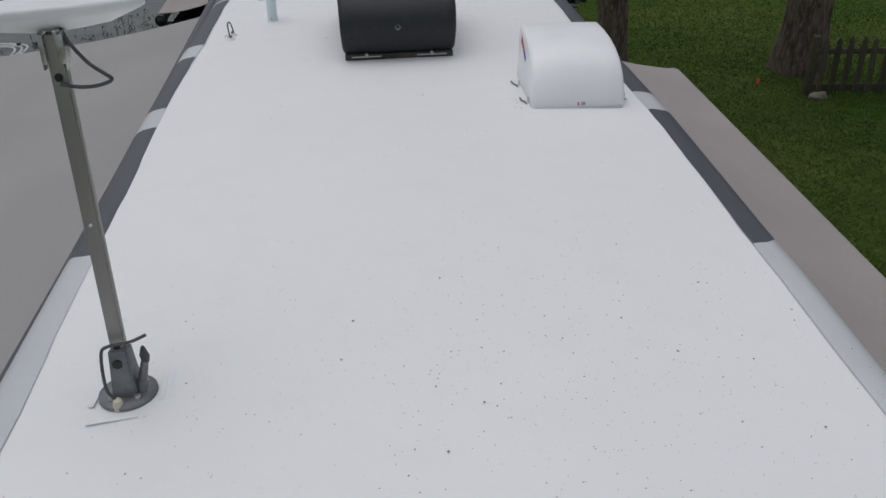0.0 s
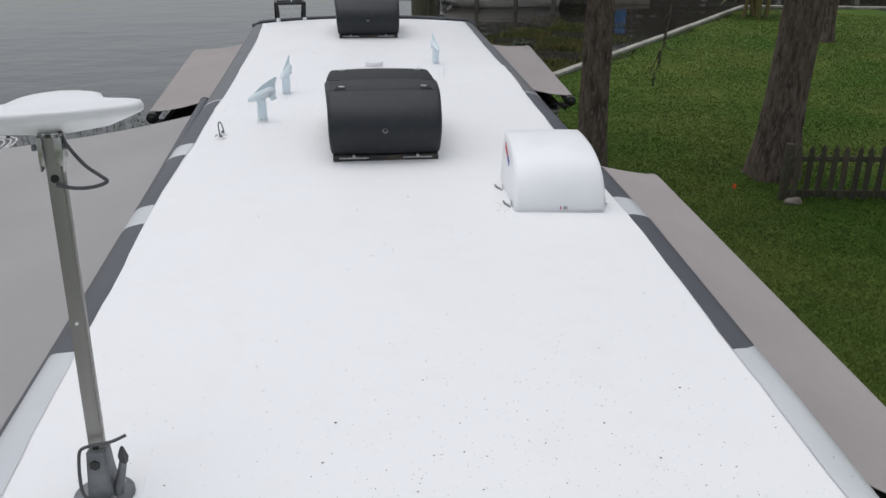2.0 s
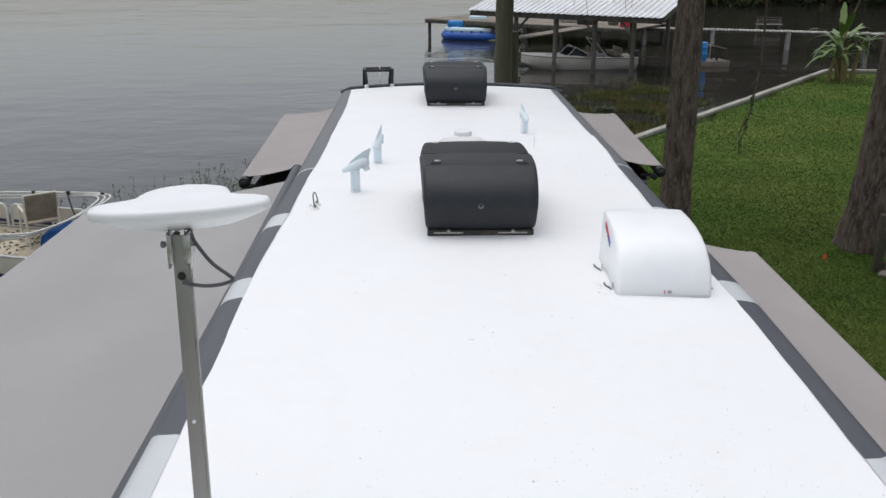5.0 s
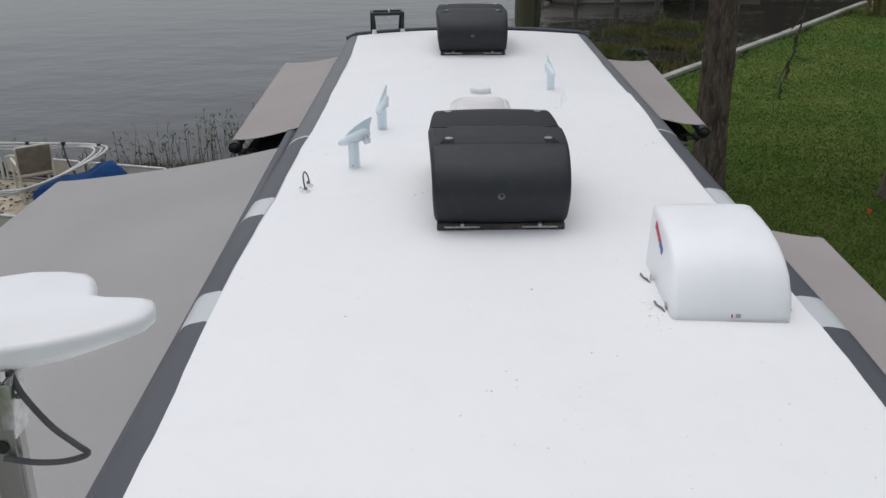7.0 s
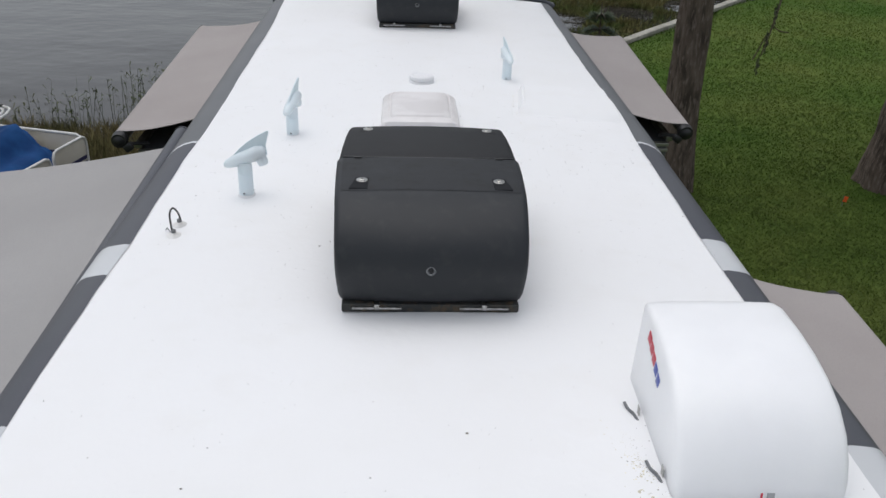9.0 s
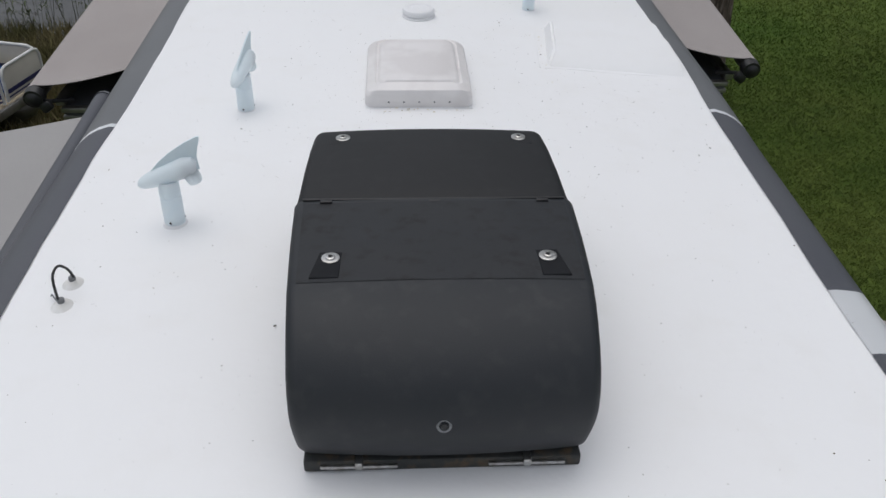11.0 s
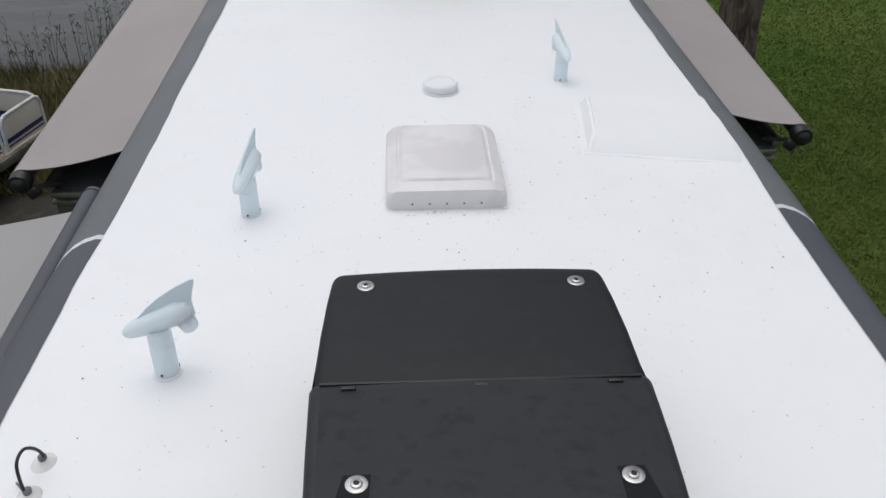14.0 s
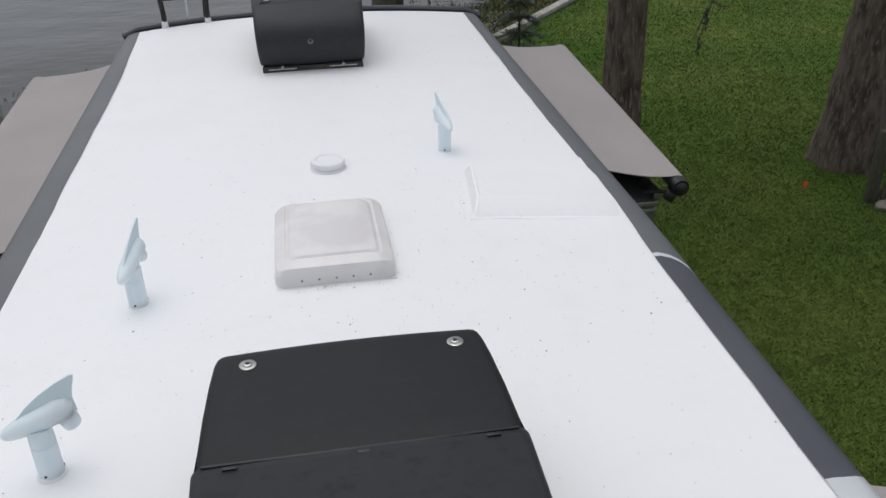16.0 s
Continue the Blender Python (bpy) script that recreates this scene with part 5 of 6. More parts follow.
def banana_leaf(base, az, length, width, rise, droop):
    bm = bmesh.new()
    n = 12
    spine = []
    for k in range(n + 1):
        u = k / n
        spine.append(Vector(base) + Vector((math.cos(az) * length * u * (1 - 0.15 * u), math.sin(az) * length * u * (1 - 0.15 * u), rise * u - droop * u * u)))
    side = Vector((-math.sin(az), math.cos(az), 0))
    rows = []
    for k, p in enumerate(spine):
        u = k / n
        w = width * (math.sin(math.pi * min(1, max(0.02, (u - 0.12) / 0.88))) ** 0.6 if u > 0.14 else 0.06)
        tear = 1 + 0.12 * math.sin(23 * u + az)
        rows.append([bm.verts.new(p - side * w * tear + Vector((0, 0, w * 0.18 - 0.05 * w))), bm.verts.new(p), bm.verts.new(p + side * w * (2 - tear) + Vector((0, 0, w * 0.15)))])
    for a, b in zip(rows, rows[1:]):
        bm.faces.new((a[0], a[1], b[1], b[0]))
        bm.faces.new((a[1], a[2], b[2], b[1]))
    part("leaf", bm, BANANA, banana, smooth=60)


for k in range(7):
    x, y = rng.uniform(-0.8, 0.9), rng.uniform(-0.5, 0.5)
    h = rng.uniform(0.8, 1.7)
    lx, ly = rng.uniform(-0.25, 0.25), rng.uniform(-0.1, 0.1)
    bm = bmesh.new()
    sweep(bm, curve_pts([(x, y, -0.05), (x + lx * 0.4, y + ly * 0.4, h * 0.5), (x + lx, y + ly, h)], 8), list(np.linspace(0.11, 0.045, 9)), 8)
    part("stalk", bm, STALK, banana)
    for j in range(8):
        banana_leaf((x + lx, y + ly, h - 0.05), rng.uniform(0, 6.28), rng.uniform(0.9, 1.5), rng.uniform(0.06, 0.11), rng.uniform(0.5, 1.3), rng.uniform(0.3, 1.4))
for az, l, rise, dr in ((3.3, 1.7, 1.1, 0.7), (0.2, 1.5, 1.2, 0.8), (4.6, 1.2, 1.5, 0.4), (1.2, 1.0, 1.7, 0.3), (2.6, 1.5, 0.7, 0.9)):
    banana_leaf((0, 0, 1.6), az, l, 0.13, rise, dr)
bm = bmesh.new()
sweep(bm, [(0.1, 0, 1.5), (0.35, 0, 2.6), (0.62, 0, 3.4)], [0.03, 0.025, 0.012], 6)
part("new_leaf_spike", bm, STALK, banana)

# ---------- picket fence, marker flag, stone ----------
fence = thing("picket_fence", "old dark mossy wooden picket fence on the lawn", "fence", (6.86, 12.92, GROUND), -6)
for k in range(5):
    bm = bmesh.new()
    box(bm, (0.02 + 2.35 * k, 0.03, 0.45), (0.12, 0.12, 1.02), 0.012)
    part("post", bm, FENCE_WOOD, fence)
for z, h in ((0.13, 0.11), (0.72, 0.09)):
    bm = bmesh.new()
    box(bm, (4.7, -0.01, z), (9.4, 0.045, h), 0.008)
    part("rail", bm, FENCE_WOOD, fence)
bm = bmesh.new()
prof = [(-0.045, 0.06), (0.045, 0.06), (0.045, 0.80), (0.03, 0.83), (0.05, 0.87), (0.0, 0.96), (-0.05, 0.87), (-0.03, 0.83), (-0.045, 0.80)]
f = bm.faces.new([bm.verts.new((px, -0.058, pz)) for px, pz in prof])
r = bmesh.ops.extrude_face_region(bm, geom=[f])
bmesh.ops.translate(bm, vec=(0, 0.022, 0), verts=[q for q in r["geom"] if isinstance(q, bmesh.types.BMVert)])
bmesh.ops.recalc_face_normals(bm, faces=bm.faces)
first = part("picket", bm, FENCE_WOOD, fence, smooth=0)
first.matrix_basis = pose(0.16, 0, 0)
for k in range(1, 47):
    ob = new("picket", first.data)
    ob.parent = fence
    ob.matrix_basis = pose(0.16 + 0.196 * k, rng.uniform(-0.004, 0.004), rng.uniform(-0.02, 0.015), 0, rng.uniform(-1.5, 1.5), 0)
flag = thing("marker_flag", "small orange marker flag stuck in the lawn", "flag", (6.2, 13.38, GROUND))
bm = bmesh.new()
rod(bm, (0, 0, -0.05), (0, 0, 0.16), 0.004, seg=6)
part("wire", bm, CAST, flag)
bm = bmesh.new()
box(bm, (0.03, 0.0, 0.11), (0.06, 0.008, 0.085), 0.002, Matrix.Rotation(math.radians(14), 4, 'Y'))
part("flag", bm, ORANGE, flag)
bm = bmesh.new()
bmesh.ops.create_icosphere(bm, subdivisions=3, radius=0.5)
for v in bm.verts:
    v.co *= 1 + 0.25 * noise.noise(v.co * 3)
    v.co = Vector((v.co.x * 0.34, v.co.y * 0.2, v.co.z * 0.16))
stone = part("stone", bm, ROCK)
stone.matrix_basis = pose(6.98, 12.74, GROUND + 0.03, 0, 0, 12)
tagged(stone, "pale flat stone on the grass beside the fence post", "stone")

# ---------- mooring piles behind the motorhome ----------
for x, y, r, h, lab in ((1.02, 15.0, 0.145, 5.6, "tall round weathered wooden mooring pile"), (1.235, 15.3, 0.07, 3.75, "thin short weathered wooden pile beside a taller one")):
    z0 = land_z(x, y) - 0.3
    bm = bmesh.new()
    trunk_mesh(bm, [(x, y, z0), (x, y, 2.0), (x, y + 0.01, h)], [r * 1.03, r, r * 0.97], 12, 0.0, 0, x)
    tagged(part("mooring_pole", bm, PILE_WOOD, smooth=50), lab, "pile", group="mooring piles")

# ---------- pontoon boat on the shore ----------
pontoon = thing("pontoon_boat", "old cream pontoon boat with silver rails and a blue tarp aboard", "pontoon boat", (-4.49, 14.12, 0), math.degrees(math.atan2(0.26, -0.965)))
# local x runs along the boat, y across it
PL, PW, DECK = 6.4, 2.5, 0.40
for yy in (0.42, PW - 0.42):
    bm = bmesh.new()
    sweep(bm, [(-0.05, yy, 0.25), (0.08, yy, 0.2), (0.45, yy, 0.13), (PL - 0.1, yy, 0.13), (PL, yy, 0.15)], [0.03, 0.13, 0.27, 0.27, 0.22], 16)
    part("float_tube", bm, ALU, pontoon, "dull aluminium float tube")
bm = bmesh.new()
box(bm, (PL / 2, PW / 2, DECK - 0.03), (PL, PW, 0.05), 0.006)
deck = part("deck", bm, BOAT_DECK, pontoon, "worn littered cream deck")
bm = bmesh.new()
for x, y, sx, sy in ((PL / 2, 0.0, PL + 0.06, 0.05), (PL / 2, PW, PL + 0.06, 0.05), (0.0, PW / 2, 0.05, PW), (PL, PW / 2, 0.05, PW)):
    box(bm, (x, y, DECK - 0.03), (sx, sy, 0.11), 0.012)
part("deck_edge", bm, ALU, deck)


def fence_panel(a, b, h=0.44, gap=0.0):
    """A railed panel between two deck points."""
    a, b = Vector((*a, DECK)), Vector((*b, DECK))
    d = (b - a).normalized()
    ln = (b - a).length
    bm = bmesh.new()
    r = 0.09
    pts = [a + Vector((0, 0, 0.03)), a + Vector((0, 0, h - r)), a + d * r * 0.3 + Vector((0, 0, h - r * 0.3)), a + d * r + Vector((0, 0, h)), b - d * r + Vector((0, 0, h)), b - d * r * 0.3 + Vector((0, 0, h - r * 0.3)), b + Vector((0, 0, h - r)), b + Vector((0, 0, 0.03))]
    sweep(bm, pts, 0.021, 10)
    rail = part("rail", bm, RAIL_WHITE, pontoon, "bright tubular rail")
    ang = math.atan2(d.y, d.x)
    rot = Matrix.Rotation(ang, 4, 'Z')
    mid = (a + b) / 2
    bm = bmesh.new()
    box(bm, mid + Vector((0, 0, (h + gap) / 2 + 0.01)), (ln - 0.05, 0.012, h - gap - 0.05), 0.003, rot)
    part("panel", bm, PONTOON_PANEL, rail, "cream side panel")
    nrm = Vector((-d.y, d.x, 0))
    for s in (-1, 1):
        for z, t in ((0.14, 0.055), (0.075, 0.02)):
            bm = bmesh.new()
            box(bm, mid + nrm * 0.008 * s + Vector((0, 0, z)), (ln - 0.06, 0.004, t), 0.001, rot)
            part("stripe", bm, NAVY, rail, "navy pinstripe")


e = 0.06
fence_panel((e, e), (e, 0.80))
fence_panel((e, 0.88), (e, 1.5), 0.40, 0.22)
fence_panel((e, 1.58), (e, PW - e))
fence_panel((e + 0.05, e), (1.6, e))
fence_panel((1.7, e), (3.2, e))
fence_panel((3.3, e), (5.9, e))
fence_panel((0.15, PW - e), (2.4, PW - e))
fence_panel((3.2, PW - e), (5.9, PW - e))
# folded canopy frame lying aft over the rail
bm = bmesh.new()
for off, zz in ((0.0, 0.0), (0.10, -0.05), (0.22, -0.10)):
    sweep(bm, curve_pts([(4.4, 0.15, DECK + 0.60 + zz), (2.6, 0.15, DECK + 0.72 + zz), (1.25 + off, 0.2, DECK + 0.80 + zz * 0.5), (0.95 + off, 0.45, DECK + 0.78 + zz * 0.5), (0.9 + off, 1.3, DECK + 0.76 + zz), (1.0 + off, 2.0, DECK + 0.74 + zz),
                         (1.3 + off, 2.25, DECK + 0.72 + zz), (2.8, 2.3, DECK + 0.6 + zz)], 30), 0.017, 8)
part("canopy_frame", bm, RAIL_WHITE, pontoon, "folded white tube canopy frame")
for p in ((2.6, 0.15, DECK + 0.72), (1.9, 0.17, DECK + 0.77), (1.2, 0.22, DECK + 0.80)):
    bm = bmesh.new()
    box(bm, p, (0.07, 0.05, 0.06), 0.012)
    part("frame_joint", bm, BLACK, pontoon)
bm = bmesh.new()
sweep(bm, curve_pts([(1.9, 0.2, DECK + 0.75), (1.7, 0.35, DECK + 0.45), (1.5, 0.3, DECK + 0.1)], 8), 0.014, 6)
part("strap", bm, BLACK, pontoon)

# the tarp thrown over the front seats
bm = bmesh.new()
rows = []
for j in range(19):
    v = j / 18
    row = []
    for i in range(25):
        u = i / 24
        x = 0.28 + 0.92 * v
        y = 0.22 + 1.75 * u
        z = DECK + 0.03 + 0.62 * min(1, v * 1.5) * (1 - 0.12 * v) - 0.10 * math.exp(-((v - 0.45) / 0.12) ** 2) + 0.07 * math.sin(7 * u + 3 * v) * v + 0.05 * noise.noise((u * 4, v * 4, 2.0))
        if u < 0.08 or u > 0.92:
            z -= 0.22 * v
        row.append(bm.verts.new((x + 0.05 * noise.noise((u * 3, v * 3, 7.0)), y, max(DECK + 0.006, z))))
    rows.append(row)
for a, b in zip(rows, rows[1:]):
    for i in range(24):
        bm.faces.new((a[i], a[i + 1], b[i + 1], b[i]))
bmesh.ops.recalc_face_normals(bm, faces=bm.faces)
bmesh.ops.solidify(bm, geom=bm.faces[:], thickness=0.006)
tarp = part("tarp", bm, TARP, smooth=60)
tarp.matrix_basis = pontoon.matrix_basis.copy()
tagged(tarp, "rumpled bright blue tarp thrown over boat seats", "tarp")

# a garden chair on the deck
chair = thing("patio_chair", "cream tube patio chair with tan canvas back", "chair", pontoon.matrix_basis @ Vector((2.2, 0.6, DECK)), 215)
for sx in (-0.25, 0.25):
    bm = bmesh.new()
    sweep(bm, curve_pts([(sx, -0.25, 0.0), (sx, -0.24, 0.55), (sx, -0.2, 0.6), (sx, 0.18, 0.6), (sx, 0.25, 0.62), (sx, 0.33, 0.9)], 16), 0.02, 8)
    part("side_frame", bm, CHAIR_PAINT, chair)
    bm = bmesh.new()
    sweep(bm, [(sx, 0.26, 0.62), (sx, 0.28, 0.0)], 0.018, 8)
    part("back_leg", bm, CHAIR_PAINT, chair)
bm = bmesh.new()
box(bm, (0, 0.0, 0.40), (0.48, 0.48, 0.03), 0.012)
part("seat", bm, CANVAS, chair)
bm = bmesh.new()
box(bm, (0, 0.29, 0.68), (0.48, 0.025, 0.46), 0.01, Matrix.Rotation(math.radians(-14), 4, 'X'))
part("backrest", bm, CANVAS, chair)
for y, z in ((-0.24, 0.3), (0.33, 0.91)):
    bm = bmesh.new()
    rod(bm, (-0.25, y, z), (0.25, y, z), 0.016)
    part("cross_bar", bm, CHAIR_PAINT, chair)
# dead leaves on the boat's deck
verts, faces = [], []
pm = pontoon.matrix_basis
for k in range(700):
    q = pm @ Vector((nrng.uniform(2.2, 5.6), nrng.uniform(0.2, 2.3), DECK + 0.004))
    bit(q.x, q.y, DECK + 0.004, nrng.uniform(0.01, 0.05), k)
tagged(from_arrays("deck_litter", verts, faces, DEBRIS), "brown dead leaves strewn over a boat deck", "leaf litter", kind="stuff")
# green mooring post beside the boat
bm = bmesh.new()
box(bm, (-4.98, 11.95, 0.42), (0.10, 0.10, 1.3), 0.01, Matrix.Rotation(math.radians(9), 4, 'Y'))
mp_ob = part("mooring_post", bm, PILE_WOOD)
tagged(mp_ob, "square green-grey wooden post beside the pontoon boat", "post")

# ---------- covered dock ----------
dock = thing("covered_dock", "open wooden boat dock under a ribbed white tin roof", "boat dock", (2.06, 44.3, LAKE), -34.7)
DW, EAVE, RIDGE, MID = 9.85, 2.62, 3.82, 4.4
for y0, y1, z0, z1 in ((-0.35, MID + 0.2, EAVE, RIDGE + 0.05),):
    vs = []
    n = 34
    for i in range(n + 1):
        x = DW * i / n
        for dx, dz in ((0.0, 0.05), (0.03, 0.05), (0.045, 0.0)) if i < n else ((0.0, 0.05),):
            vs.extend(((x + dx, y0, z0 + dz), (x + dx, y1, z1 + dz)))
    fs = [(2 * k, 2 * k + 2, 2 * k + 3, 2 * k + 1) for k in range(len(vs) // 2 - 1)]
    roof = from_arrays("roof", vs, fs, TIN, dock, "ribbed white tin roof")
    sol = roof.modifiers.new("sheet", 'SOLIDIFY')
    sol.thickness = 0.02
for y, z in ((-0.2, EAVE - 0.13), (MID, RIDGE - 0.16)):
    bm = bmesh.new()
    box(bm, (DW / 2, y, z), (DW - 0.1, 0.10, 0.22), 0.01)
    part("beam", bm, GREY_WOOD, dock)
for x in (0.08, DW / 2, DW - 0.08):
    bm = bmesh.new()
    box(bm, (x, MID / 2, (EAVE + RIDGE) / 2 - 0.09), (0.08, MID * 1.04, 0.16), 0.01, Matrix.Rotation(math.atan2(RIDGE - EAVE, MID), 4, 'X'))
    part("rafter", bm, GREY_WOOD, dock)
for x in (2.5, 4.6, 6.6, 8.46):
    for y in (0.0, MID):
        bm = bmesh.new()
        rod(bm, (x, y, -1.0), (x, y, EAVE - 0.1 if y != MID else RIDGE - 0.2), 0.11, 0.10, 10)
        part("post", bm, GREY_WOOD, dock)
for x, s in ((2.5, -1), (2.5, 1), (6.6, -1), (8.46, -1)):
    bm = bmesh.new()
    box(bm, (x + s * 0.35, 0.0, 2.1), (0.09, 0.09, 0.95), 0.01, Matrix.Rotation(math.radians(45 * s), 4, 'Y'))
    part("brace", bm, GREY_WOOD, dock)
# deck behind the slip, board by board, and the finger along it
for k in range(76):
    bm = bmesh.new()
    if k < 60:
        box(bm, (-10.0 + 0.24 * k, 13.4, 1.15), (0.22, 5.6, 0.05), 0.005)
    else:
        box(bm, (1.2, 0.6 + 0.62 * (k - 60), 1.15), (0.9, 0.58, 0.05), 0.005)
    part("deck_board", bm, DOCK_WOOD, dock)
for x in (-9.9, -7.5, -5.1, -2.7, -0.3, 2.1, 4.1):
    for y in (10.8, 15.9):
        bm = bmesh.new()
        rod(bm, (x, y, -1.0), (x, y, 1.12), 0.11, 0.11, 10)
        part("deck_pile", bm, GREY_WOOD, dock)
bm = bmesh.new()
box(bm, (-2.9, 10.58, 1.02), (14.4, 0.08, 0.22), 0.01)
part("fascia", bm, GREY_WOOD, dock)
for x, y, sx, sy, sz, mt in ((0.6, 12.2, 0.9, 0.7, 0.7, VINYL), (2.2, 12.6, 0.5, 0.5, 0.9, GREY_WOOD), (3.4, 11.6, 0.6, 0.4, 0.5, RED_INK), (-0.8, 13.2, 1.4, 0.6, 0.5, PALE_WOOD)):
    bm = bmesh.new()
    box(bm, (x, y, 1.175 + sz / 2), (sx, sy, sz), 0.05)
    ob = part("dock_box", bm, mt)
    ob.matrix_basis = dock.matrix_basis.copy()
    tagged(ob, "plain storage box standing on the dock deck", "box")

# ---------- runabout in the slip ----------
boat = thing("motor_boat", "cream open motor boat with a raked windshield, moored", "boat", (4.35, 42.4, LAKE), 4)
boat.scale = (0.9, 0.9, 0.9)
LB = 6.1
bm = bmesh.new()
stations = []
for k in range(17):
    u = k / 16
    half = 1.08 * (1 - (1 - min(1, u / 0.42)) ** 2.2) ** 0.75 if u < 0.42 else 1.08 - 0.10 * (u - 0.42)
    half = max(0.03, half)
    keel = -0.32 + 0.55 * (1 - min(1, u / 0.30)) ** 2
    chine = 0.02 + 0.34 * (1 - min(1, u / 0.4)) ** 1.5
    sheer = 0.62 + 0.14 * (1 - u) ** 1.5
    x = LB * u
    stations.append([bm.verts.new(p) for p in ((x + 0.25 * (1 - u) ** 4, 0, keel), (x, half * 0.78, chine), (x, half * 0.99, (chine + sheer) / 2 + 0.04), (x, half, sheer), (x, half * 0.9, sheer + 0.04), (x, half * 0.45, sheer + (0.08 if u < 0.5 else -0.05)), (x, 0, sheer + (0.10 if u < 0.5 else -0.05)),
                                               (x, -half * 0.45, sheer + (0.08 if u < 0.5 else -0.05)), (x, -half * 0.9, sheer + 0.04), (x, -half, sheer), (x, -half * 0.99, (chine + sheer) / 2 + 0.04), (x, -half * 0.78, chine))])
for a, b in zip(stations, stations[1:]):
    for i in range(12):
        j = (i + 1) % 12
        bm.faces.new((a[i], a[j], b[j], b[i]))
bm.faces.new(stations[0])
bm.faces.new(stations[-1][::-1])
bmesh.ops.recalc_face_normals(bm, faces=bm.faces)
hull = part("hull", bm, BOAT_WHITE, boat, "cream hull with a rubbing strake", smooth=35)
for s in (-1, 1):
    bm = bmesh.new()
    pts = []
    for k in range(17):
        u = k / 16
        half = 1.08 * (1 - (1 - min(1, u / 0.42)) ** 2.2) ** 0.75 if u < 0.42 else 1.08 - 0.10 * (u - 0.42)
        pts.append((LB * u, s * max(0.03, half) * 1.0, 0.62 + 0.14 * (1 - u) ** 1.5 - 0.02))
    sweep(bm, pts, 0.028, 6)
    part("strake", bm, CANVAS, hull)
bm = bmesh.new()
box(bm, (4.1, 0, 0.64), (2.6, 1.5, 0.10), 0.03)
part("cockpit", bm, VINYL, boat, "dark open cockpit")
for a, b in (((2.35, -0.85), (2.05, 0.0)), ((2.05, 0.0), (2.35, 0.85)), ((2.35, -0.85), (3.4, -0.95)), ((2.35, 0.85), (3.4, 0.95))):
    bm = bmesh.new()
    lo0, lo1 = Vector((*a, 0.76)), Vector((*b, 0.76))
    hi0, hi1 = Vector((a[0] + 0.40, a[1] * 0.93, 1.18)), Vector((b[0] + 0.40 if b[0] < 3 else b[0], b[1] * 0.93, 1.18 if b[0] < 3 else 0.82))
    bm.faces.new([bm.verts.new(q) for q in (lo0, lo1, hi1, hi0)])
    bmesh.ops.solidify(bm, geom=bm.faces[:], thickness=0.012)
    pane = part("windshield_pane", bm, GLASSY, boat)
    bm = bmesh.new()
    sweep(bm, [lo0, hi0, hi1, lo1], 0.022, 6)
    part("windshield_frame", bm, RAIL_WHITE, pane)
for x, y in ((3.5, -0.5), (3.5, 0.5), (5.0, 0.0)):
    bm = bmesh.new()
    box(bm, (x, y, 0.80), (0.45, 0.5 if x < 4 else 1.6, 0.22), 0.06)
    box(bm, (x + 0.22, y, 0.95), (0.10, 0.5 if x < 4 else 1.6, 0.35), 0.04)
    part("seat", bm, CANVAS, boat)
bm = bmesh.new()
sweep(bm, [(4.4, -0.95, 0.7), (3.7, -0.9, 1.55), (3.7, 0.9, 1.55), (4.4, 0.95, 0.7)], 0.02, 6)
part("top_frame", bm, RAIL_WHITE, boat, "thin folding top frame")
bm = bmesh.new()
box(bm, (LB + 0.18, 0, 0.55), (0.34, 0.36, 0.75), 0.1)
part("outboard", bm, VINYL, boat)

# ---------- inflatable raft ----------
raft = thing("inflatable_raft", "blue and white inflatable lake raft with lime seats", "raft", (3.4, 57.6, LAKE), -4)
raft.scale = (1.22, 1.22, 1.1)
bm = bmesh.new()
ring = [(1.9 * math.cos(a) * (1 if abs(math.cos(a)) < 0.9 else 0.98), 1.1 * math.sin(a), 0.22) for a in np.linspace(0, 2 * math.pi, 33)]
sweep(bm, ring, 0.27, 12)
part("blue_tube", bm, INF_BLUE, raft)
bm = bmesh.new()
sweep(bm, [(x * 0.97, y * 0.95, 0.55) for x, y, z in ring], 0.17, 10)
part("white_tube", bm, INF_WHITE, raft)
bm = bmesh.new()
lathe(bm, [(1.5, 0.1), (1.5, 0.35)], 28)
for v in bm.verts:
    v.co.y *= 0.6
part("floor", bm, INF_WHITE, raft)
for c, s, mt, nm in (((-1.35, -0.3, 0.85), (0.85, 0.6, 0.42), INF_SKY, "cushion"), ((-0.2, 0.5, 1.0), (0.95, 0.4, 0.55), INF_WHITE, "backrest"), ((0.55, -0.5, 0.85), (1.3, 0.5, 0.36), INF_LIME, "seat"), ((1.5, 0.3, 0.85), (0.5, 0.8, 0.4), INF_LIME, "seat")):
    bm = bmesh.new()
    box(bm, c, s, 0.13)
    part(nm, bm, mt, raft)
for k in range(7):
    bm = bmesh.new()
    rod(bm, (-1.5 + 0.5 * k, -1.27, 0.5), (-1.5 + 0.5 * k, -1.20, 0.5), 0.05, seg=8)
    part("valve", bm, VINYL, raft)

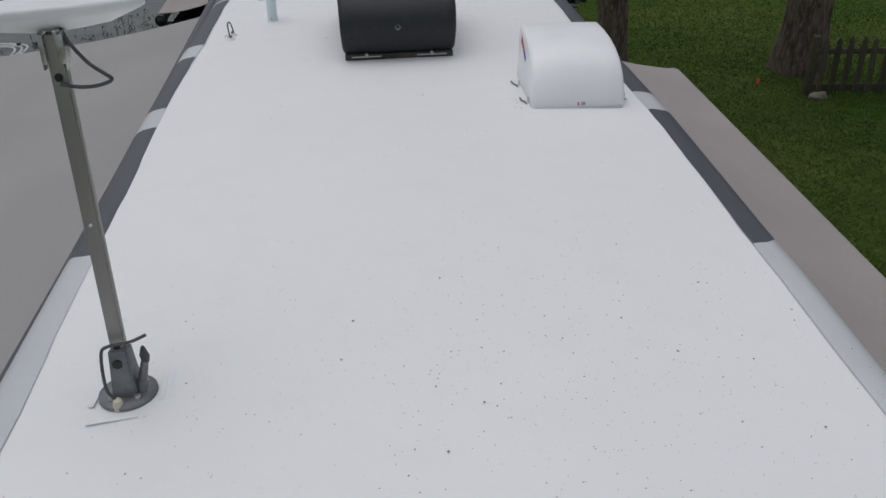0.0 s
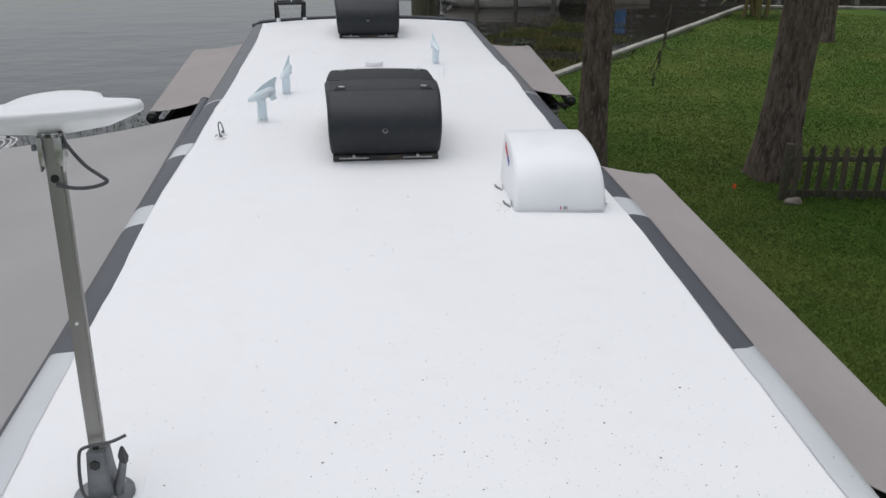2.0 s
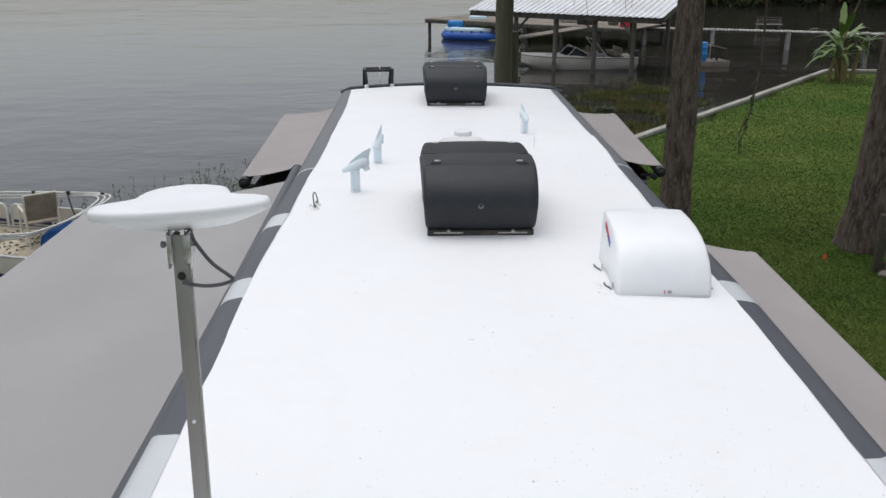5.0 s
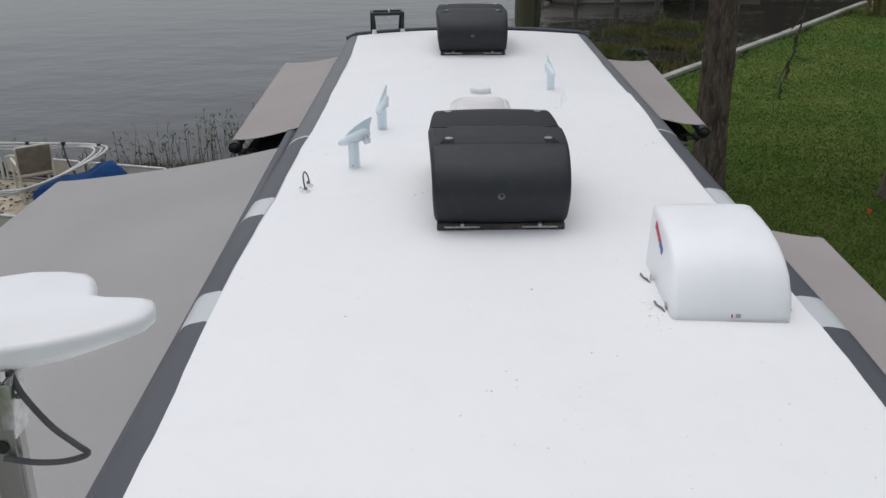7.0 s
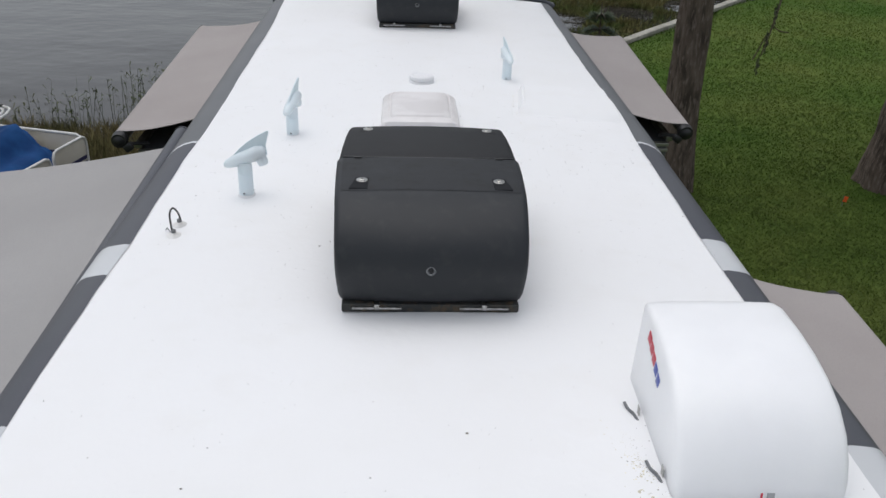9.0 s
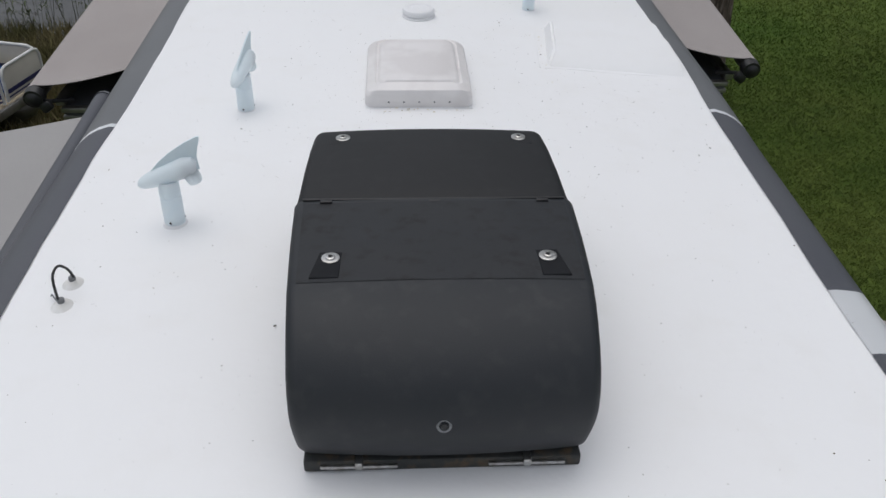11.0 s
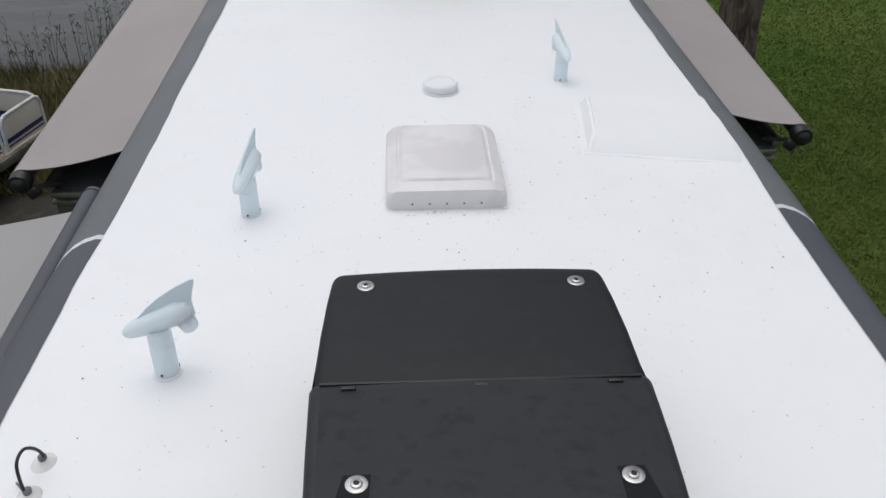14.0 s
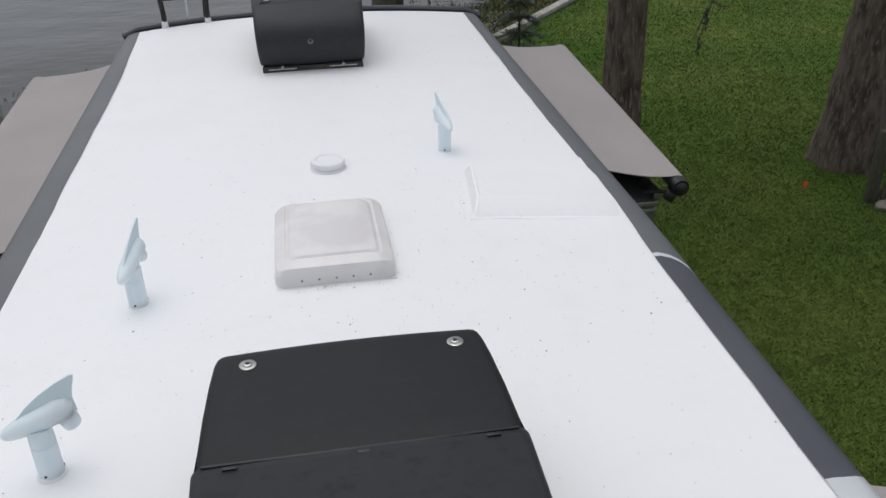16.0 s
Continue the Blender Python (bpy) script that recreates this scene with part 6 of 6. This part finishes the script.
# ---------- footbridge over the inlet ----------
bridge = thing("footbridge", "narrow sunbleached plank footbridge on white posts", "footbridge", (12.0, 54.5, LAKE), -19)
first = None
for k in range(112):
    if first is None:
        bm = bmesh.new()
        box(bm, (0, 0, 0), (0.165, 1.15, 0.045), 0.006)
        first = ob = part("plank", bm, PALE_WOOD, bridge)
    else:
        ob = new("plank", first.data)
        ob.parent = bridge
    ob.matrix_basis = pose(0.21 * k, rng.uniform(-0.02, 0.02), 0.98 + rng.uniform(-0.006, 0.006), 0, 0, rng.uniform(-0.8, 0.8))
for y in (-0.45, 0.45):
    bm = bmesh.new()
    box(bm, (11.6, y, 0.88), (23.5, 0.06, 0.14), 0.005)
    part("stringer", bm, GREY_WOOD, bridge)
for x in (1.2, 5.2, 9.4, 13.6, 17.8, 22.0):
    for y in (-0.5, 0.5):
        bm = bmesh.new()
        rod(bm, (x, y, -1.0), (x, y, 1.02), 0.12, 0.12, 10)
        part("post", bm, PALE_WOOD, bridge)

# low float with a blue barrel, and a bench on the far water side
flt = thing("swim_float", "small brown wooden float moored in the inlet", "float", (13.7, 43.6, LAKE), 8)
bm = bmesh.new()
box(bm, (0, 0, 0.12), (1.9, 1.3, 0.3), 0.02)
part("platform", bm, DOCK_WOOD, flt)
for y in (-0.3, 0.3):
    bm = bmesh.new()
    box(bm, (0.4, y, 0.62), (0.10, 0.10, 0.75), 0.01)
    part("upright", bm, GREY_WOOD, flt)
bm = bmesh.new()
box(bm, (0.45, 0, 0.92), (0.7, 1.0, 0.06), 0.01, Matrix.Rotation(math.radians(12), 4, 'Y'))
part("shelf", bm, DOCK_WOOD, flt)
bm = bmesh.new()
lathe(bm, [(0.24, 0.0), (0.27, 0.05), (0.27, 0.3), (0.285, 0.33), (0.27, 0.36), (0.27, 0.62), (0.285, 0.65), (0.27, 0.68), (0.25, 0.88), (0.20, 0.9)], 20, (-0.42, -0.3, 0.0))
brl = part("barrel", bm, INF_SKY)
brl.matrix_basis = flt.matrix_basis @ pose(0, 0, 0.27)
tagged(brl, "bright blue plastic barrel standing on a float", "barrel")
bench = thing("lake_bench", "grey slatted bench on a small stand in the inlet", "bench", (24.0, 62.5, LAKE), -6)
bench.scale = (0.55, 0.55, 0.62)
for k in range(3):
    bm = bmesh.new()
    box(bm, (0, 0.35, 1.05 + 0.26 * k), (3.2, 0.06, 0.16), 0.01)
    part("back_slat", bm, GREY_WOOD, bench)
bm = bmesh.new()
box(bm, (0, 0.0, 0.85), (3.2, 0.7, 0.08), 0.01)
part("seat", bm, PALE_WOOD, bench)
for x in (-1.4, 1.4):
    bm = bmesh.new()
    box(bm, (x, 0.2, 0.4), (0.12, 0.5, 2.0), 0.01)
    part("leg", bm, GREY_WOOD, bench)

# ---------- far swamp woods ----------
bm = bmesh.new()
cs, rs, ns = [], [], []
wr = random.Random(21)
for k in range(150):
    u = wr.random()
    x = 17 + 130 * u ** 1.2 + wr.uniform(-4, 4)
    y = 92 + 0.55 * (x - 20) * 0.3 + wr.uniform(0, 45) - max(0, x - 60) * 0.35
    if x > 60:
        y = wr.uniform(60, 120)
    h = wr.uniform(11, 19)
    r = wr.uniform(0.25, 0.6)
    lx = wr.uniform(-1, 1)
    sweep(bm, [(x, y, LAKE - 0.5), (x + lx * 0.1, y, LAKE + 1.2), (x + lx * 0.5, y, h * 0.5), (x + lx, y, h)], [r * 2.0, r * 1.1, r * 0.8, r * 0.2], 8)
    for q in range(13):
        cs.append((x + lx * 0.6 + wr.uniform(-2.6, 2.6), y + wr.uniform(-2.6, 2.6), wr.uniform(2.2, h)))
        rs.append(wr.uniform(1.3, 2.6))
        ns.append(110)
wt = part("woods_trunks", bm, BARK, smooth=50)
tagged(wt, "dark swamp tree trunks beyond the inlet", "woods", kind="stuff")
vs, fs = leaf_cloud(cs, rs, ns, 1.05, 1.1, 1.2)
tagged(from_arrays("woods_leaves", vs, fs, WOODS), "dark drooping leaves and moss of far swamp woods", "woods", kind="stuff")
# low bank and undergrowth at the foot of the woods
cs = [(wr.uniform(19, 150), wr.uniform(90, 122), wr.uniform(-0.1, 2.6)) for _ in range(520)]
vs, fs = leaf_cloud(cs, [wr.uniform(1.2, 3.0) for _ in cs], [110] * len(cs), 0.6, 0.7, 0.3)
tagged(from_arrays("undergrowth", vs, fs, WOODS), "dense dark undergrowth along the far bank", "undergrowth", kind="stuff")
